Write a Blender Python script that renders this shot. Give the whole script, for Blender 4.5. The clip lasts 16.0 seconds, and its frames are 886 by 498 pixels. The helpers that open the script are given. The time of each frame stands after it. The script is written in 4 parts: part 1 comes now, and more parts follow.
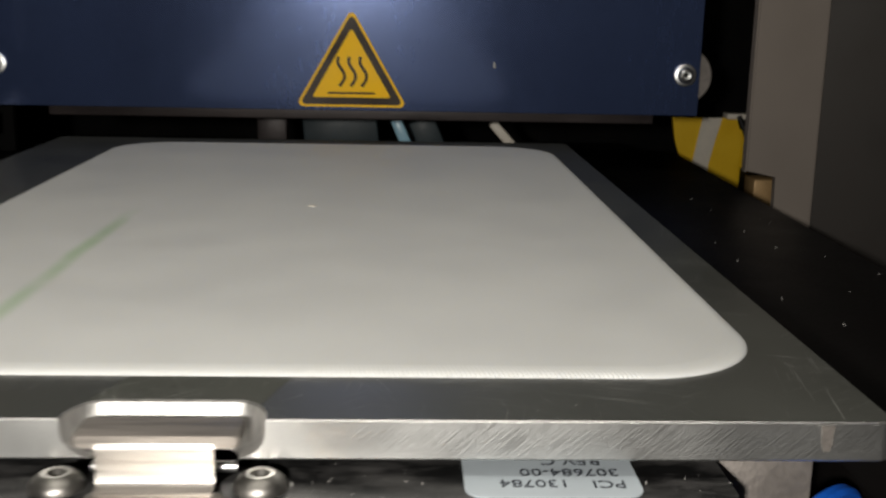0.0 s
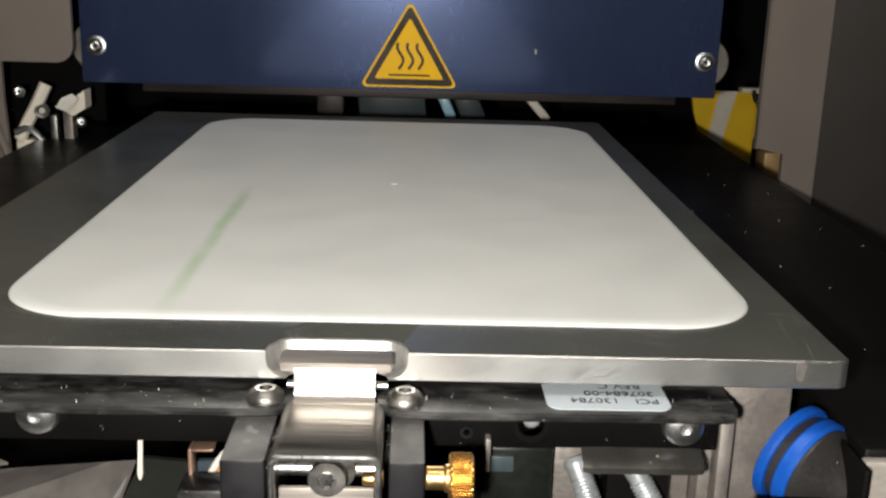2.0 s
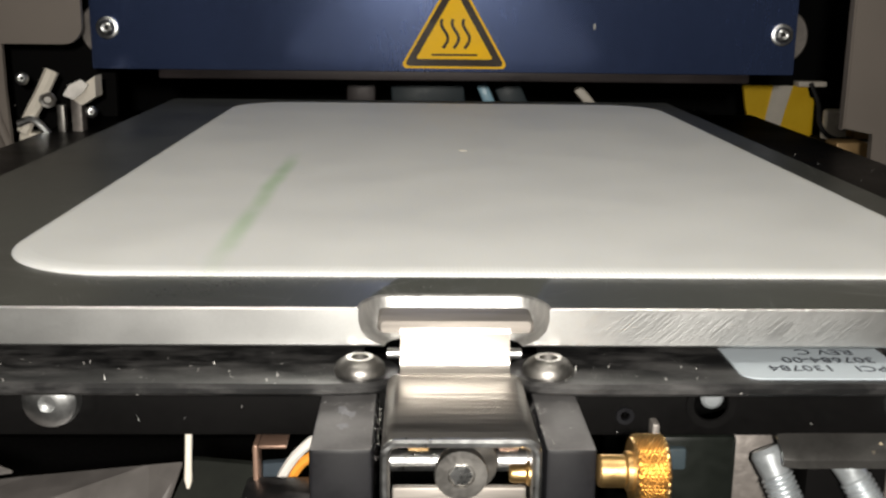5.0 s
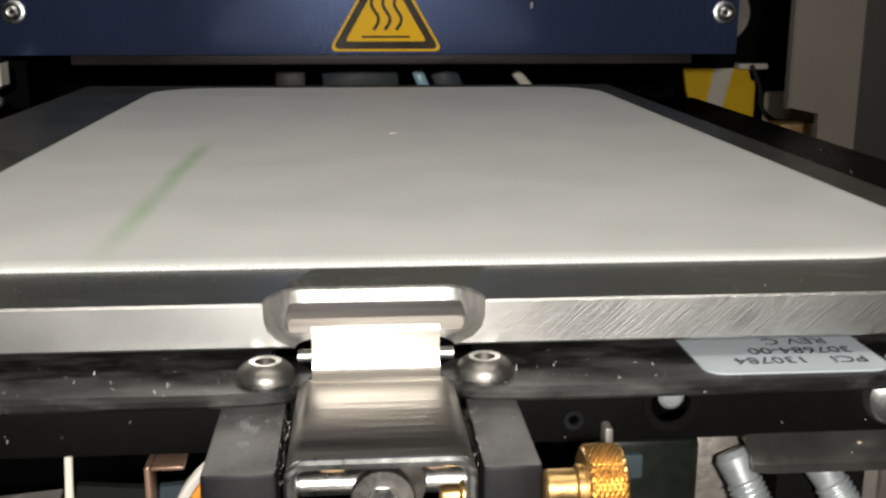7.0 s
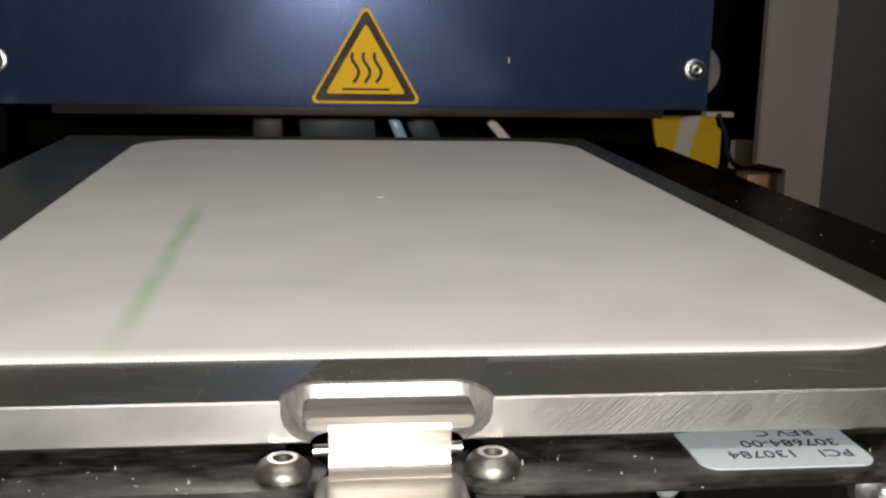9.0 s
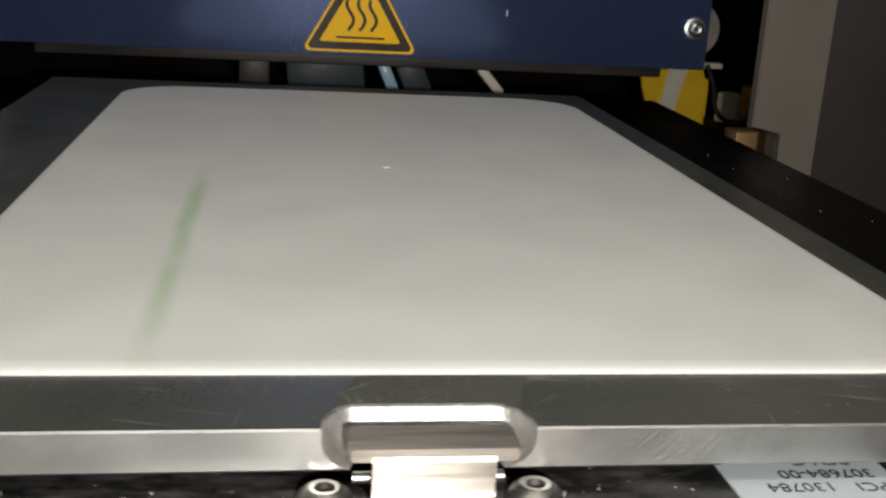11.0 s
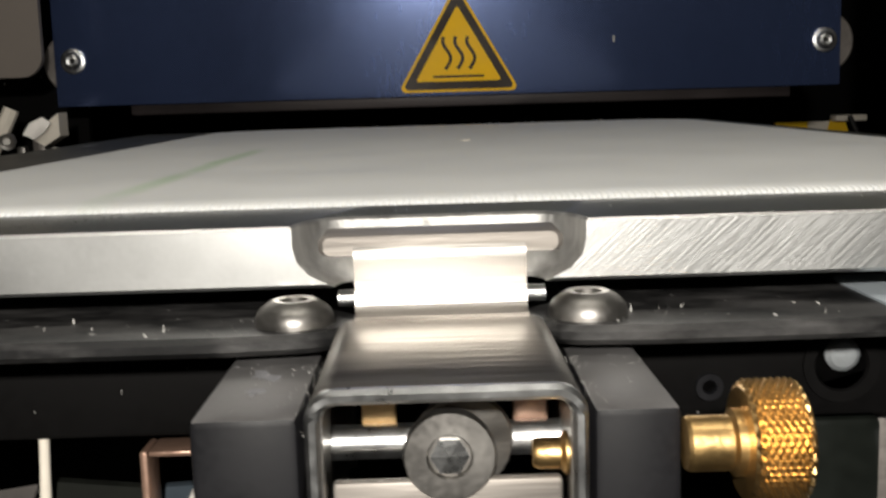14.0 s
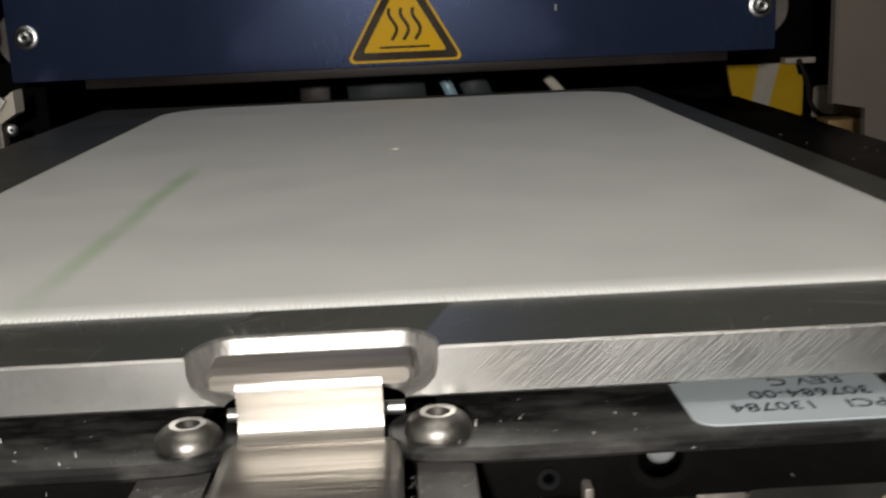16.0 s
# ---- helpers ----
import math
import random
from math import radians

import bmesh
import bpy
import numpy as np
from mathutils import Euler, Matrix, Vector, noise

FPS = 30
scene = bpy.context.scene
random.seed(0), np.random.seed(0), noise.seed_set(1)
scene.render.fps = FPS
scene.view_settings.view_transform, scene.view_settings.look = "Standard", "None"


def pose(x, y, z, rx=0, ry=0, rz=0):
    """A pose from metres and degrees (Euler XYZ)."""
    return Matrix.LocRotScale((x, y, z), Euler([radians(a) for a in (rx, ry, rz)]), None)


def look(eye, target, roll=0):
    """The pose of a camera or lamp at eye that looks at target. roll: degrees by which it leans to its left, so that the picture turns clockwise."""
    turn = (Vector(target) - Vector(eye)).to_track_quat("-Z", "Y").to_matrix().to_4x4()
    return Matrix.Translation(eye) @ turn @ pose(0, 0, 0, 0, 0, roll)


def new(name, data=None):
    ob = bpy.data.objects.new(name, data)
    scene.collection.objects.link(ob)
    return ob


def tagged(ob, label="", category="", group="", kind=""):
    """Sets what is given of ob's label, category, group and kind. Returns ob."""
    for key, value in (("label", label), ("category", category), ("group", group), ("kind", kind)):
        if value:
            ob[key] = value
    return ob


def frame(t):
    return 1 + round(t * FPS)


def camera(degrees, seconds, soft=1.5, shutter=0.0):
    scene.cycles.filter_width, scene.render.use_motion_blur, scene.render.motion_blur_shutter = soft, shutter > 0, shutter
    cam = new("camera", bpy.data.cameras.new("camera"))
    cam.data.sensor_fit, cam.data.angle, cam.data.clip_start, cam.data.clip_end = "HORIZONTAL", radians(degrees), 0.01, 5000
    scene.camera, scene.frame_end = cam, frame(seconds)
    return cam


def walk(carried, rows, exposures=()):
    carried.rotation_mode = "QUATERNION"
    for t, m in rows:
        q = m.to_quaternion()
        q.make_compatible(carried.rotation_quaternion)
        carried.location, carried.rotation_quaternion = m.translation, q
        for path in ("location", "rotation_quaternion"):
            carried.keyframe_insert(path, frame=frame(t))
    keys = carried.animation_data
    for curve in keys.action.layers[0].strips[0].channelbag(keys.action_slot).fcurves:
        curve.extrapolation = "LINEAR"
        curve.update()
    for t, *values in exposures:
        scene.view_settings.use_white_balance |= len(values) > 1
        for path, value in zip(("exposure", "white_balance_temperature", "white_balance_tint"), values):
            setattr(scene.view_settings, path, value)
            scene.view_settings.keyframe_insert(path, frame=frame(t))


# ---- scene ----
cam = camera(45.0, 16.0, soft=2.4, shutter=0.5)
# seconds, eye in metres, yaw, pitch and roll in degrees
PATH = [
    (0, 0.0356, -0.1522, 0.1817, -2.31, -12.93, 1.16),
    (0.5, 0.0262, -0.189, 0.1922, -1.30, -12.48, 1.79),
    (1, 0.0237, -0.1999, 0.1964, 0.20, -13.46, 0.80),
    (1.5, 0.0204, -0.209, 0.1998, -0.42, -14.39, 1.00),
    (2, 0.0159, -0.217, 0.2045, -1.68, -15.65, 1.73),
    (2.5, 0.0121, -0.2171, 0.2061, -2.34, -16.66, 2.04),
    (3, 0.0113, -0.2131, 0.2034, -2.10, -16.86, 1.68),
    (3.5, 0.0108, -0.2038, 0.1991, -1.38, -16.90, 1.18),
    (4, 0.0094, -0.1919, 0.1925, -0.24, -16.46, 0.54),
    (4.2, 0.006, -0.1861, 0.1876, -0.24, -15.80, 0.49),
    (6.3, -0.0128, -0.1423, 0.1558, -4.06, -12.12, 1.32),
    (6.5, -0.0044, -0.1412, 0.1581, -3.21, -13.06, 0.52),
    (7, -0.0022, -0.1424, 0.1625, -4.68, -13.80, 0.17),
    (7.5, -0.0048, -0.1475, 0.1741, -5.26, -15.06, 0.20),
    (8, -0.0058, -0.1517, 0.1756, -5.35, -13.23, -0.24),
    (8.5, -0.0082, -0.1497, 0.1725, -6.17, -11.72, 0.43),
    (10.8, -0.0145, -0.1355, 0.1880, -7.82, -17.16, 2.77),
    (11, -0.0213, -0.1363, 0.1872, -8.94, -16.42, 3.41),
    (11.5, -0.0326, -0.1387, 0.1909, -9.64, -16.20, 3.67),
    (12, -0.0367, -0.1380, 0.1901, -9.36, -15.93, 3.38),
    (12.5, -0.0364, -0.1353, 0.1885, -8.40, -15.92, 2.31),
    (13, -0.0305, -0.1368, 0.1849, -6.32, -15.09, 0.47),
    (13.5, -0.0192, -0.1234, 0.1602, -4.33, -13.23, -1.50),
    (13.6, -0.0141, -0.1207, 0.1510, -2.84, -11.18, -1.01),
    (13.7, -0.0077, -0.1183, 0.1421, -0.94, -8.76, -1.54),
    (13.8, -0.0032, -0.1134, 0.1361, -0.19, -7.59, -1.58),
    (14, -0.0005, -0.1108, 0.1333, -0.45, -8.27, -1.68),
    (14.5, 0.0076, -0.1076, 0.1362, -0.40, -10.85, -1.94),
    (15, 0.0091, -0.1098, 0.1419, 0.56, -11.55, -2.69),
    (15.5, 0.0091, -0.1150, 0.1495, -0.49, -12.09, -2.96),
    (16, 0.0137, -0.1241, 0.1616, -1.32, -13.36, -2.50),
]
EXPOSURE = [(0, -0.12), (0.5, 0.22), (1, 0.33), (4, 0.3), (6.3, 0.04), (7.5, 0.0), (8.5, 0.12), (11, 0.05), (12, 0.2), (13, 0.16), (13.6, -0.05), (14, -0.25), (14.5, -0.4), (16, -0.45)]
walk(cam, [(t, pose(x, y, z, 0, 0, yaw) @ pose(0, 0, 0, 90 + pitch, 0, 0) @ pose(0, 0, 0, 0, 0, roll)) for t, x, y, z, yaw, pitch, roll in PATH], EXPOSURE)

# ---- light ----
world = bpy.data.worlds.new("room_world")
scene.world = world
world.use_nodes = True
bg = world.node_tree.nodes["Background"]
bg.inputs["Color"].default_value = (1.0, 0.93, 0.84, 1)
bg.inputs["Strength"].default_value = 0.012


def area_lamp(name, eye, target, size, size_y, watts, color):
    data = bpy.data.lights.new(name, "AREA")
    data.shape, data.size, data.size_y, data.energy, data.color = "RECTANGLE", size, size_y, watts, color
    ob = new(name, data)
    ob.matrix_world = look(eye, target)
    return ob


# the torch of the telephone, and an added overhead fill with no visible source
area_lamp("torch_light", (-0.008, -0.232, 0.196), (0.0, 0.15, 0.12), 0.012, 0.012, 1.25, (1.0, 0.95, 0.87))
area_lamp("overhead_fill_light", (0.0, -0.06, 0.50), (0.0, 0.16, 0.12), 0.34, 0.05, 0.62, (1.0, 0.95, 0.85))

# ---- materials ----
def material(name, color, rough=0.5, metal=0.0, vary=0.25, scale=60.0, fine=900.0, bump=0.05, stretch=(1, 1, 1), spots=0.0, spot_color=(0.6, 0.58, 0.55), spot_scale=260.0, coat=0.0, rvar=1.0, spec=0.5):
    """A painted, metal or plastic surface: colour and gloss vary at two scales, with fine relief and, if asked, dust specks."""
    m = bpy.data.materials.new(name)
    m.use_nodes = True
    nt = m.node_tree
    n, l = nt.nodes, nt.links
    bsdf = n["Principled BSDF"]
    tc = n.new("ShaderNodeTexCoord")
    mp = n.new("ShaderNodeMapping")
    mp.inputs["Scale"].default_value = stretch
    l.new(tc.outputs["Object"], mp.inputs["Vector"])
    big, small = n.new("ShaderNodeTexNoise"), n.new("ShaderNodeTexNoise")
    big.inputs["Scale"].default_value, small.inputs["Scale"].default_value = scale, fine
    big.inputs["Detail"].default_value, small.inputs["Detail"].default_value = 5, 3
    l.new(mp.outputs["Vector"], big.inputs["Vector"])
    l.new(mp.outputs["Vector"], small.inputs["Vector"])
    mix = n.new("ShaderNodeMix")
    mix.data_type = "RGBA"
    mix.inputs[6].default_value = (*[c * (1 - vary) for c in color], 1)
    mix.inputs[7].default_value = (*[min(1, c * (1 + vary)) for c in color], 1)
    add = n.new("ShaderNodeMath")
    add.operation = "MULTIPLY_ADD"
    l.new(small.outputs["Fac"], add.inputs[0])
    add.inputs[1].default_value = 0.4
    l.new(big.outputs["Fac"], add.inputs[2])
    rng = n.new("ShaderNodeMapRange")
    rng.inputs["From Min"].default_value, rng.inputs["From Max"].default_value = 0.45, 0.95
    l.new(add.outputs[0], rng.inputs["Value"])
    l.new(rng.outputs[0], mix.inputs[0])
    color_out = mix.outputs[2]
    if spots:
        vo = n.new("ShaderNodeTexVoronoi")
        vo.inputs["Scale"].default_value = spot_scale
        vo.inputs["Randomness"].default_value = 1
        l.new(tc.outputs["Object"], vo.inputs["Vector"])
        gate = n.new("ShaderNodeMath")
        gate.operation = "LESS_THAN"
        l.new(vo.outputs["Distance"], gate.inputs[0])
        pick = n.new("ShaderNodeSeparateColor")
        l.new(vo.outputs["Color"], pick.inputs[0])
        amount = n.new("ShaderNodeMapRange")
        amount.inputs["From Min"].default_value, amount.inputs["From Max"].default_value = 1 - spots, 1
        amount.inputs["To Min"].default_value, amount.inputs["To Max"].default_value = 0, 0.22
        l.new(pick.outputs[0], amount.inputs["Value"])
        l.new(amount.outputs[0], gate.inputs[1])
        dust = n.new("ShaderNodeMix")
        dust.data_type = "RGBA"
        l.new(gate.outputs[0], dust.inputs[0])
        l.new(color_out, dust.inputs[6])
        dust.inputs[7].default_value = (*spot_color, 1)
        color_out = dust.outputs[2]
    l.new(color_out, bsdf.inputs["Base Color"])
    rr = n.new("ShaderNodeMapRange")
    rr.inputs["To Min"].default_value, rr.inputs["To Max"].default_value = max(0.03, rough * (1 - 0.2 * rvar)), min(1, rough * (1 + 0.25 * rvar))
    l.new(rng.outputs[0], rr.inputs["Value"])
    l.new(rr.outputs[0], bsdf.inputs["Roughness"])
    bsdf.inputs["Metallic"].default_value = metal
    bsdf.inputs["Coat Weight"].default_value, bsdf.inputs["Coat Roughness"].default_value = coat, 0.21
    bsdf.inputs["Specular IOR Level"].default_value = spec
    bp = n.new("ShaderNodeBump")
    bp.inputs["Strength"].default_value, bp.inputs["Distance"].default_value = min(1.0, bump * 4), 0.0002
    l.new(small.outputs["Fac"], bp.inputs["Height"])
    l.new(bp.outputs["Normal"], bsdf.inputs["Normal"])
    return m


def ramp(nt, source, stops):
    r = nt.nodes.new("ShaderNodeValToRGB")
    e = r.color_ramp.elements
    while len(e) < len(stops):
        e.new(0.5)
    for el, (p, v) in zip(e, stops):
        el.position, el.color = p, (v, v, v, 1)
    nt.links.new(source, r.inputs["Fac"])
    return r.outputs["Color"]


def sawn_aluminium(name, color, rough):
    """Sawn aluminium with slanted saw marks, on faces that look along y."""
    m = material(name, color, rough, 1.0, 0.06, 60, 1600, 0.03, rvar=0.4)
    nt = m.node_tree
    n, l = nt.nodes, nt.links
    tc = n.new("ShaderNodeTexCoord")
    turn = n.new("ShaderNodeMapping")
    turn.inputs["Rotation"].default_value = (0, radians(42), 0)
    l.new(tc.outputs["Object"], turn.inputs["Vector"])
    mp = n.new("ShaderNodeMapping")
    mp.inputs["Scale"].default_value = (1, 1, 24)
    l.new(turn.outputs["Vector"], mp.inputs["Vector"])
    no = n.new("ShaderNodeTexNoise")
    no.inputs["Scale"].default_value, no.inputs["Detail"].default_value = 150, 3
    l.new(mp.outputs["Vector"], no.inputs["Vector"])
    # the saw has bitten on one half of the edge only
    sep = n.new("ShaderNodeSeparateXYZ")
    l.new(tc.outputs["Object"], sep.inputs[0])
    half = n.new("ShaderNodeMapRange")
    half.inputs["From Min"].default_value, half.inputs["From Max"].default_value = 0.005, 0.06
    half.inputs["To Min"].default_value, half.inputs["To Max"].default_value = 0.08, 1.0
    l.new(sep.outputs["X"], half.inputs["Value"])
    mul = n.new("ShaderNodeMath")
    mul.operation = "MULTIPLY"
    l.new(ramp(nt, no.outputs["Fac"], [(0.42, 0.0), (0.66, 1.0)]), mul.inputs[0])
    l.new(half.outputs[0], mul.inputs[1])
    bp = n.new("ShaderNodeBump")
    bp.inputs["Strength"].default_value, bp.inputs["Distance"].default_value = 0.16, 0.0002
    l.new(mul.outputs[0], bp.inputs["Height"])
    l.new(bp.outputs["Normal"], n["Principled BSDF"].inputs["Normal"])
    return m


def plate_material():
    """Dull dark machined plate: mirror-like at a flat angle, with loose scratches, smudges and dust."""
    m = material("dull_machined_plate", (0.063, 0.065, 0.058), 0.32, 0.0, 0.25, 22, 1400, 0.012, rvar=0.9, spec=0.36)
    nt = m.node_tree
    n, l = nt.nodes, nt.links
    bsdf = n["Principled BSDF"]
    base = bsdf.inputs["Base Color"].links[0].from_socket
    tc = n.new("ShaderNodeTexCoord")
    total = None
    # long and short scratches at several angles, broken up by patches
    for angle, stretch, scale, seed, cut in ((14, 70, 55, 0.3, 0.655), (-38, 90, 42, 1.7, 0.66), (68, 60, 75, 3.1, 0.67), (-80, 80, 48, 5.2, 0.67)):
        turn = n.new("ShaderNodeMapping")
        turn.inputs["Rotation"].default_value = (0, 0, radians(angle))
        turn.inputs["Location"].default_value = (seed, seed * 0.7, 0)
        l.new(tc.outputs["Object"], turn.inputs["Vector"])
        mp = n.new("ShaderNodeMapping")
        mp.inputs["Scale"].default_value = (1, stretch, 1)
        l.new(turn.outputs["Vector"], mp.inputs["Vector"])
        no = n.new("ShaderNodeTexNoise")
        no.inputs["Scale"].default_value, no.inputs["Detail"].default_value = scale, 2
        l.new(mp.outputs["Vector"], no.inputs["Vector"])
        gap = n.new("ShaderNodeTexNoise")
        gap.inputs["Scale"].default_value, gap.inputs["Detail"].default_value = 60, 2
        l.new(turn.outputs["Vector"], gap.inputs["Vector"])
        mul = n.new("ShaderNodeMath")
        mul.operation = "MULTIPLY"
        l.new(ramp(nt, no.outputs["Fac"], [(cut, 0.0), (cut + 0.035, 1.0)]), mul.inputs[0])
        l.new(ramp(nt, gap.outputs["Fac"], [(0.50, 0.0), (0.62, 0.8)]), mul.inputs[1])
        if total is None:
            total = mul.outputs[0]
        else:
            a = n.new("ShaderNodeMath")
            a.operation = "MAXIMUM"
            l.new(total, a.inputs[0])
            l.new(mul.outputs[0], a.inputs[1])
            total = a.outputs[0]
    mix = n.new("ShaderNodeMix")
    mix.data_type = "RGBA"
    l.new(total, mix.inputs[0])
    l.new(base, mix.inputs[6])
    mix.inputs[7].default_value = (0.24, 0.24, 0.225, 1)
    l.new(mix.outputs[2], bsdf.inputs["Base Color"])
    bp = n.new("ShaderNodeBump")
    bp.inputs["Strength"].default_value, bp.inputs["Distance"].default_value = 0.35, 0.0001
    l.new(total, bp.inputs["Height"])
    l.new(bp.outputs["Normal"], bsdf.inputs["Normal"])
    return m


def dusty_black():
    """Black anodised bar with a smeared film of pale dust along it."""
    m = material("black_anodised", (0.007, 0.007, 0.0073), 0.42, 0.0, 0.5, 60, 1200, 0.02, spec=0.4, spots=0.07, spot_color=(0.30, 0.29, 0.28), spot_scale=900)
    nt = m.node_tree
    n, l = nt.nodes, nt.links
    bsdf = n["Principled BSDF"]
    base = bsdf.inputs["Base Color"].links[0].from_socket
    tc = n.new("ShaderNodeTexCoord")
    mp = n.new("ShaderNodeMapping")
    mp.inputs["Scale"].default_value = (0.4, 1, 1)
    l.new(tc.outputs["Object"], mp.inputs["Vector"])
    no = n.new("ShaderNodeTexNoise")
    no.inputs["Scale"].default_value, no.inputs["Detail"].default_value, no.inputs["Roughness"].default_value = 190, 7, 0.68
    l.new(mp.outputs["Vector"], no.inputs["Vector"])
    mix = n.new("ShaderNodeMix")
    mix.data_type = "RGBA"
    l.new(ramp(nt, no.outputs["Fac"], [(0.44, 0.0), (0.72, 0.34)]), mix.inputs[0])
    l.new(base, mix.inputs[6])
    mix.inputs[7].default_value = (0.22, 0.213, 0.21, 1)
    l.new(mix.outputs[2], bsdf.inputs["Base Color"])
    return m


def wax_material():
    """White support wax with fine print lines and one green smear along y."""
    m = material("white_wax", (0.73, 0.735, 0.715), 0.62, 0.0, 0.02, 40, 700, 0.05)
    nt = m.node_tree
    n, l = nt.nodes, nt.links
    bsdf = n["Principled BSDF"]
    base = bsdf.inputs["Base Color"].links[0].from_socket
    tc = n.new("ShaderNodeTexCoord")
    sep = n.new("ShaderNodeSeparateXYZ")
    l.new(tc.outputs["Object"], sep.inputs[0])
    no = n.new("ShaderNodeTexNoise")
    no.inputs["Scale"].default_value = 45
    l.new(tc.outputs["Object"], no.inputs["Vector"])

    def calc(op, a, b):
        q = n.new("ShaderNodeMath")
        q.operation = op
        for s, v in zip(q.inputs, (a, b)):
            if isinstance(v, (int, float)):
                s.default_value = v
            else:
                l.new(v, s)
        return q.outputs[0]

    bend = calc("MULTIPLY", calc("SUBTRACT", no.outputs["Fac"], 0.5), 0.0025)
    off = calc("ABSOLUTE", calc("ADD", calc("ADD", sep.outputs["X"], 0.0428), bend), 0)
    across = n.new("ShaderNodeMapRange")
    across.interpolation_type = "SMOOTHSTEP"
    across.inputs["From Min"].default_value, across.inputs["From Max"].default_value = 0.0034, 0.0002
    l.new(off, across.inputs["Value"])
    along = n.new("ShaderNodeMapRange")
    along.interpolation_type = "SMOOTHSTEP"
    along.inputs["From Min"].default_value, along.inputs["From Max"].default_value = 0.166, 0.135
    l.new(sep.outputs["Y"], along.inputs["Value"])
    patch = n.new("ShaderNodeTexNoise")
    patch.inputs["Scale"].default_value = 38
    l.new(tc.outputs["Object"], patch.inputs["Vector"])
    fade = n.new("ShaderNodeMapRange")
    fade.inputs["From Min"].default_value, fade.inputs["From Max"].default_value = 0.3, 0.6
    fade.inputs["To Min"].default_value = 0.45
    l.new(patch.outputs["Fac"], fade.inputs["Value"])
    near = n.new("ShaderNodeMapRange")
    near.inputs["From Min"].default_value, near.inputs["From Max"].default_value = 0.018, 0.07
    near.inputs["To Min"].default_value = 0.35
    l.new(sep.outputs["Y"], near.inputs["Value"])
    fac = calc("MULTIPLY", calc("MULTIPLY", across.outputs[0], along.outputs[0]), calc("MULTIPLY", fade.outputs[0], near.outputs[0]))
    mix = n.new("ShaderNodeMix")
    mix.data_type = "RGBA"
    l.new(calc("MULTIPLY", fac, 0.62), mix.inputs[0])
    l.new(base, mix.inputs[6])
    mix.inputs[7].default_value = (0.33, 0.52, 0.27, 1)
    l.new(mix.outputs[2], bsdf.inputs["Base Color"])
    bsdf.inputs["Subsurface Weight"].default_value, bsdf.inputs["Subsurface Scale"].default_value = 0.55, 0.0022
    bsdf.inputs["Subsurface Radius"].default_value = (1.0, 0.95, 0.85)
    wave = n.new("ShaderNodeTexWave")
    wave.bands_direction = "X"
    wave.inputs["Scale"].default_value, wave.inputs["Distortion"].default_value = 380, 0.4
    l.new(tc.outputs["Object"], wave.inputs["Vector"])
    bp = n.new("ShaderNodeBump")
    bp.inputs["Strength"].default_value, bp.inputs["Distance"].default_value = 0.04, 0.0001
    l.new(wave.outputs["Fac"], bp.inputs["Height"])
    l.new(bp.outputs["Normal"], bsdf.inputs["Normal"])
    return m


ALU_TOP = plate_material()
ALU_EDGE = sawn_aluminium("sawn_aluminium", (0.68, 0.685, 0.675), 0.40)
ALU_POCKET = material("milled_pocket", (0.70, 0.69, 0.67), 0.5, 1.0, 0.25, 260, 1500, 0.1, (1, 1, 0.2))
WAX = wax_material()
BLUE = material("blue_anodised", (0.082, 0.122, 0.272), 0.25, 0.72, 0.12, 14, 500, 0.02, (1, 1, 0.25), coat=1.0, rvar=0.5)
DARK_LIP = material("dark_brown_metal", (0.035, 0.028, 0.028), 0.45, 0.3, 0.3, 30, 600, 0.05)
BLACK = material("black_paint", (0.0032, 0.003, 0.003), 0.6, 0.0, 0.3, 40, 900, 0.02, spots=0.04, spot_scale=400, spec=0.08)
BLACK_GLOSS = dusty_black()
# block tops coloured paler: a dust film plus the grazing reflection painted in
BLOCK_TOP = material("dusty_lit_block_top", (0.105, 0.102, 0.102), 0.5, 0.0, 0.35, 140, 1500, 0.01, spec=0.5, spots=0.05, spot_color=(0.5, 0.5, 0.5), spot_scale=600)
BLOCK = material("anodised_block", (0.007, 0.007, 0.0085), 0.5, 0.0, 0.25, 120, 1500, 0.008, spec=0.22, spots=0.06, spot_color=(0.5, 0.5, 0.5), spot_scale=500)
DECK = material("black_deck", (0.0035, 0.003, 0.0029), 0.42, 0.0, 0.3, 25, 700, 0.03, spec=0.2, spots=0.035, spot_color=(0.6, 0.58, 0.55), spot_scale=150)
VOID = material("chamber_black", (0.004, 0.004, 0.004), 0.8, 0.0, 0.3, 20, 300, 0.05, spec=0.2)
GREY = material("grey_powder_coat", (0.175, 0.150, 0.130), 0.6, 0.0, 0.06, 30, 1800, 0.15, spots=0.02, spot_scale=120)
DARKGREY = material("dark_powder_coat", (0.029, 0.025, 0.022), 0.6, 0.0, 0.1, 30, 1800, 0.15, spots=0.03, spot_scale=110)
STEEL = material("brushed_steel", (0.385, 0.366, 0.342), 0.38, 1.0, 0.25, 160, 900, 0.13, (0.07, 1, 1))
WORN_STEEL = material("worn_steel", (0.30, 0.275, 0.25), 0.5, 0.6, 0.5, 180, 900, 0.15, (0.07, 1, 1))
STEEL_SCREW = material("screw_steel", (0.29, 0.278, 0.262), 0.44, 1.0, 0.2, 200, 1500, 0.015)
CHROME = material("zinc_screw", (0.76, 0.77, 0.77), 0.32, 1.0, 0.15, 150, 1200, 0.015)
BRASS = material("brass", (0.68, 0.45, 0.19), 0.36, 1.0, 0.15, 200, 1500, 0.06)
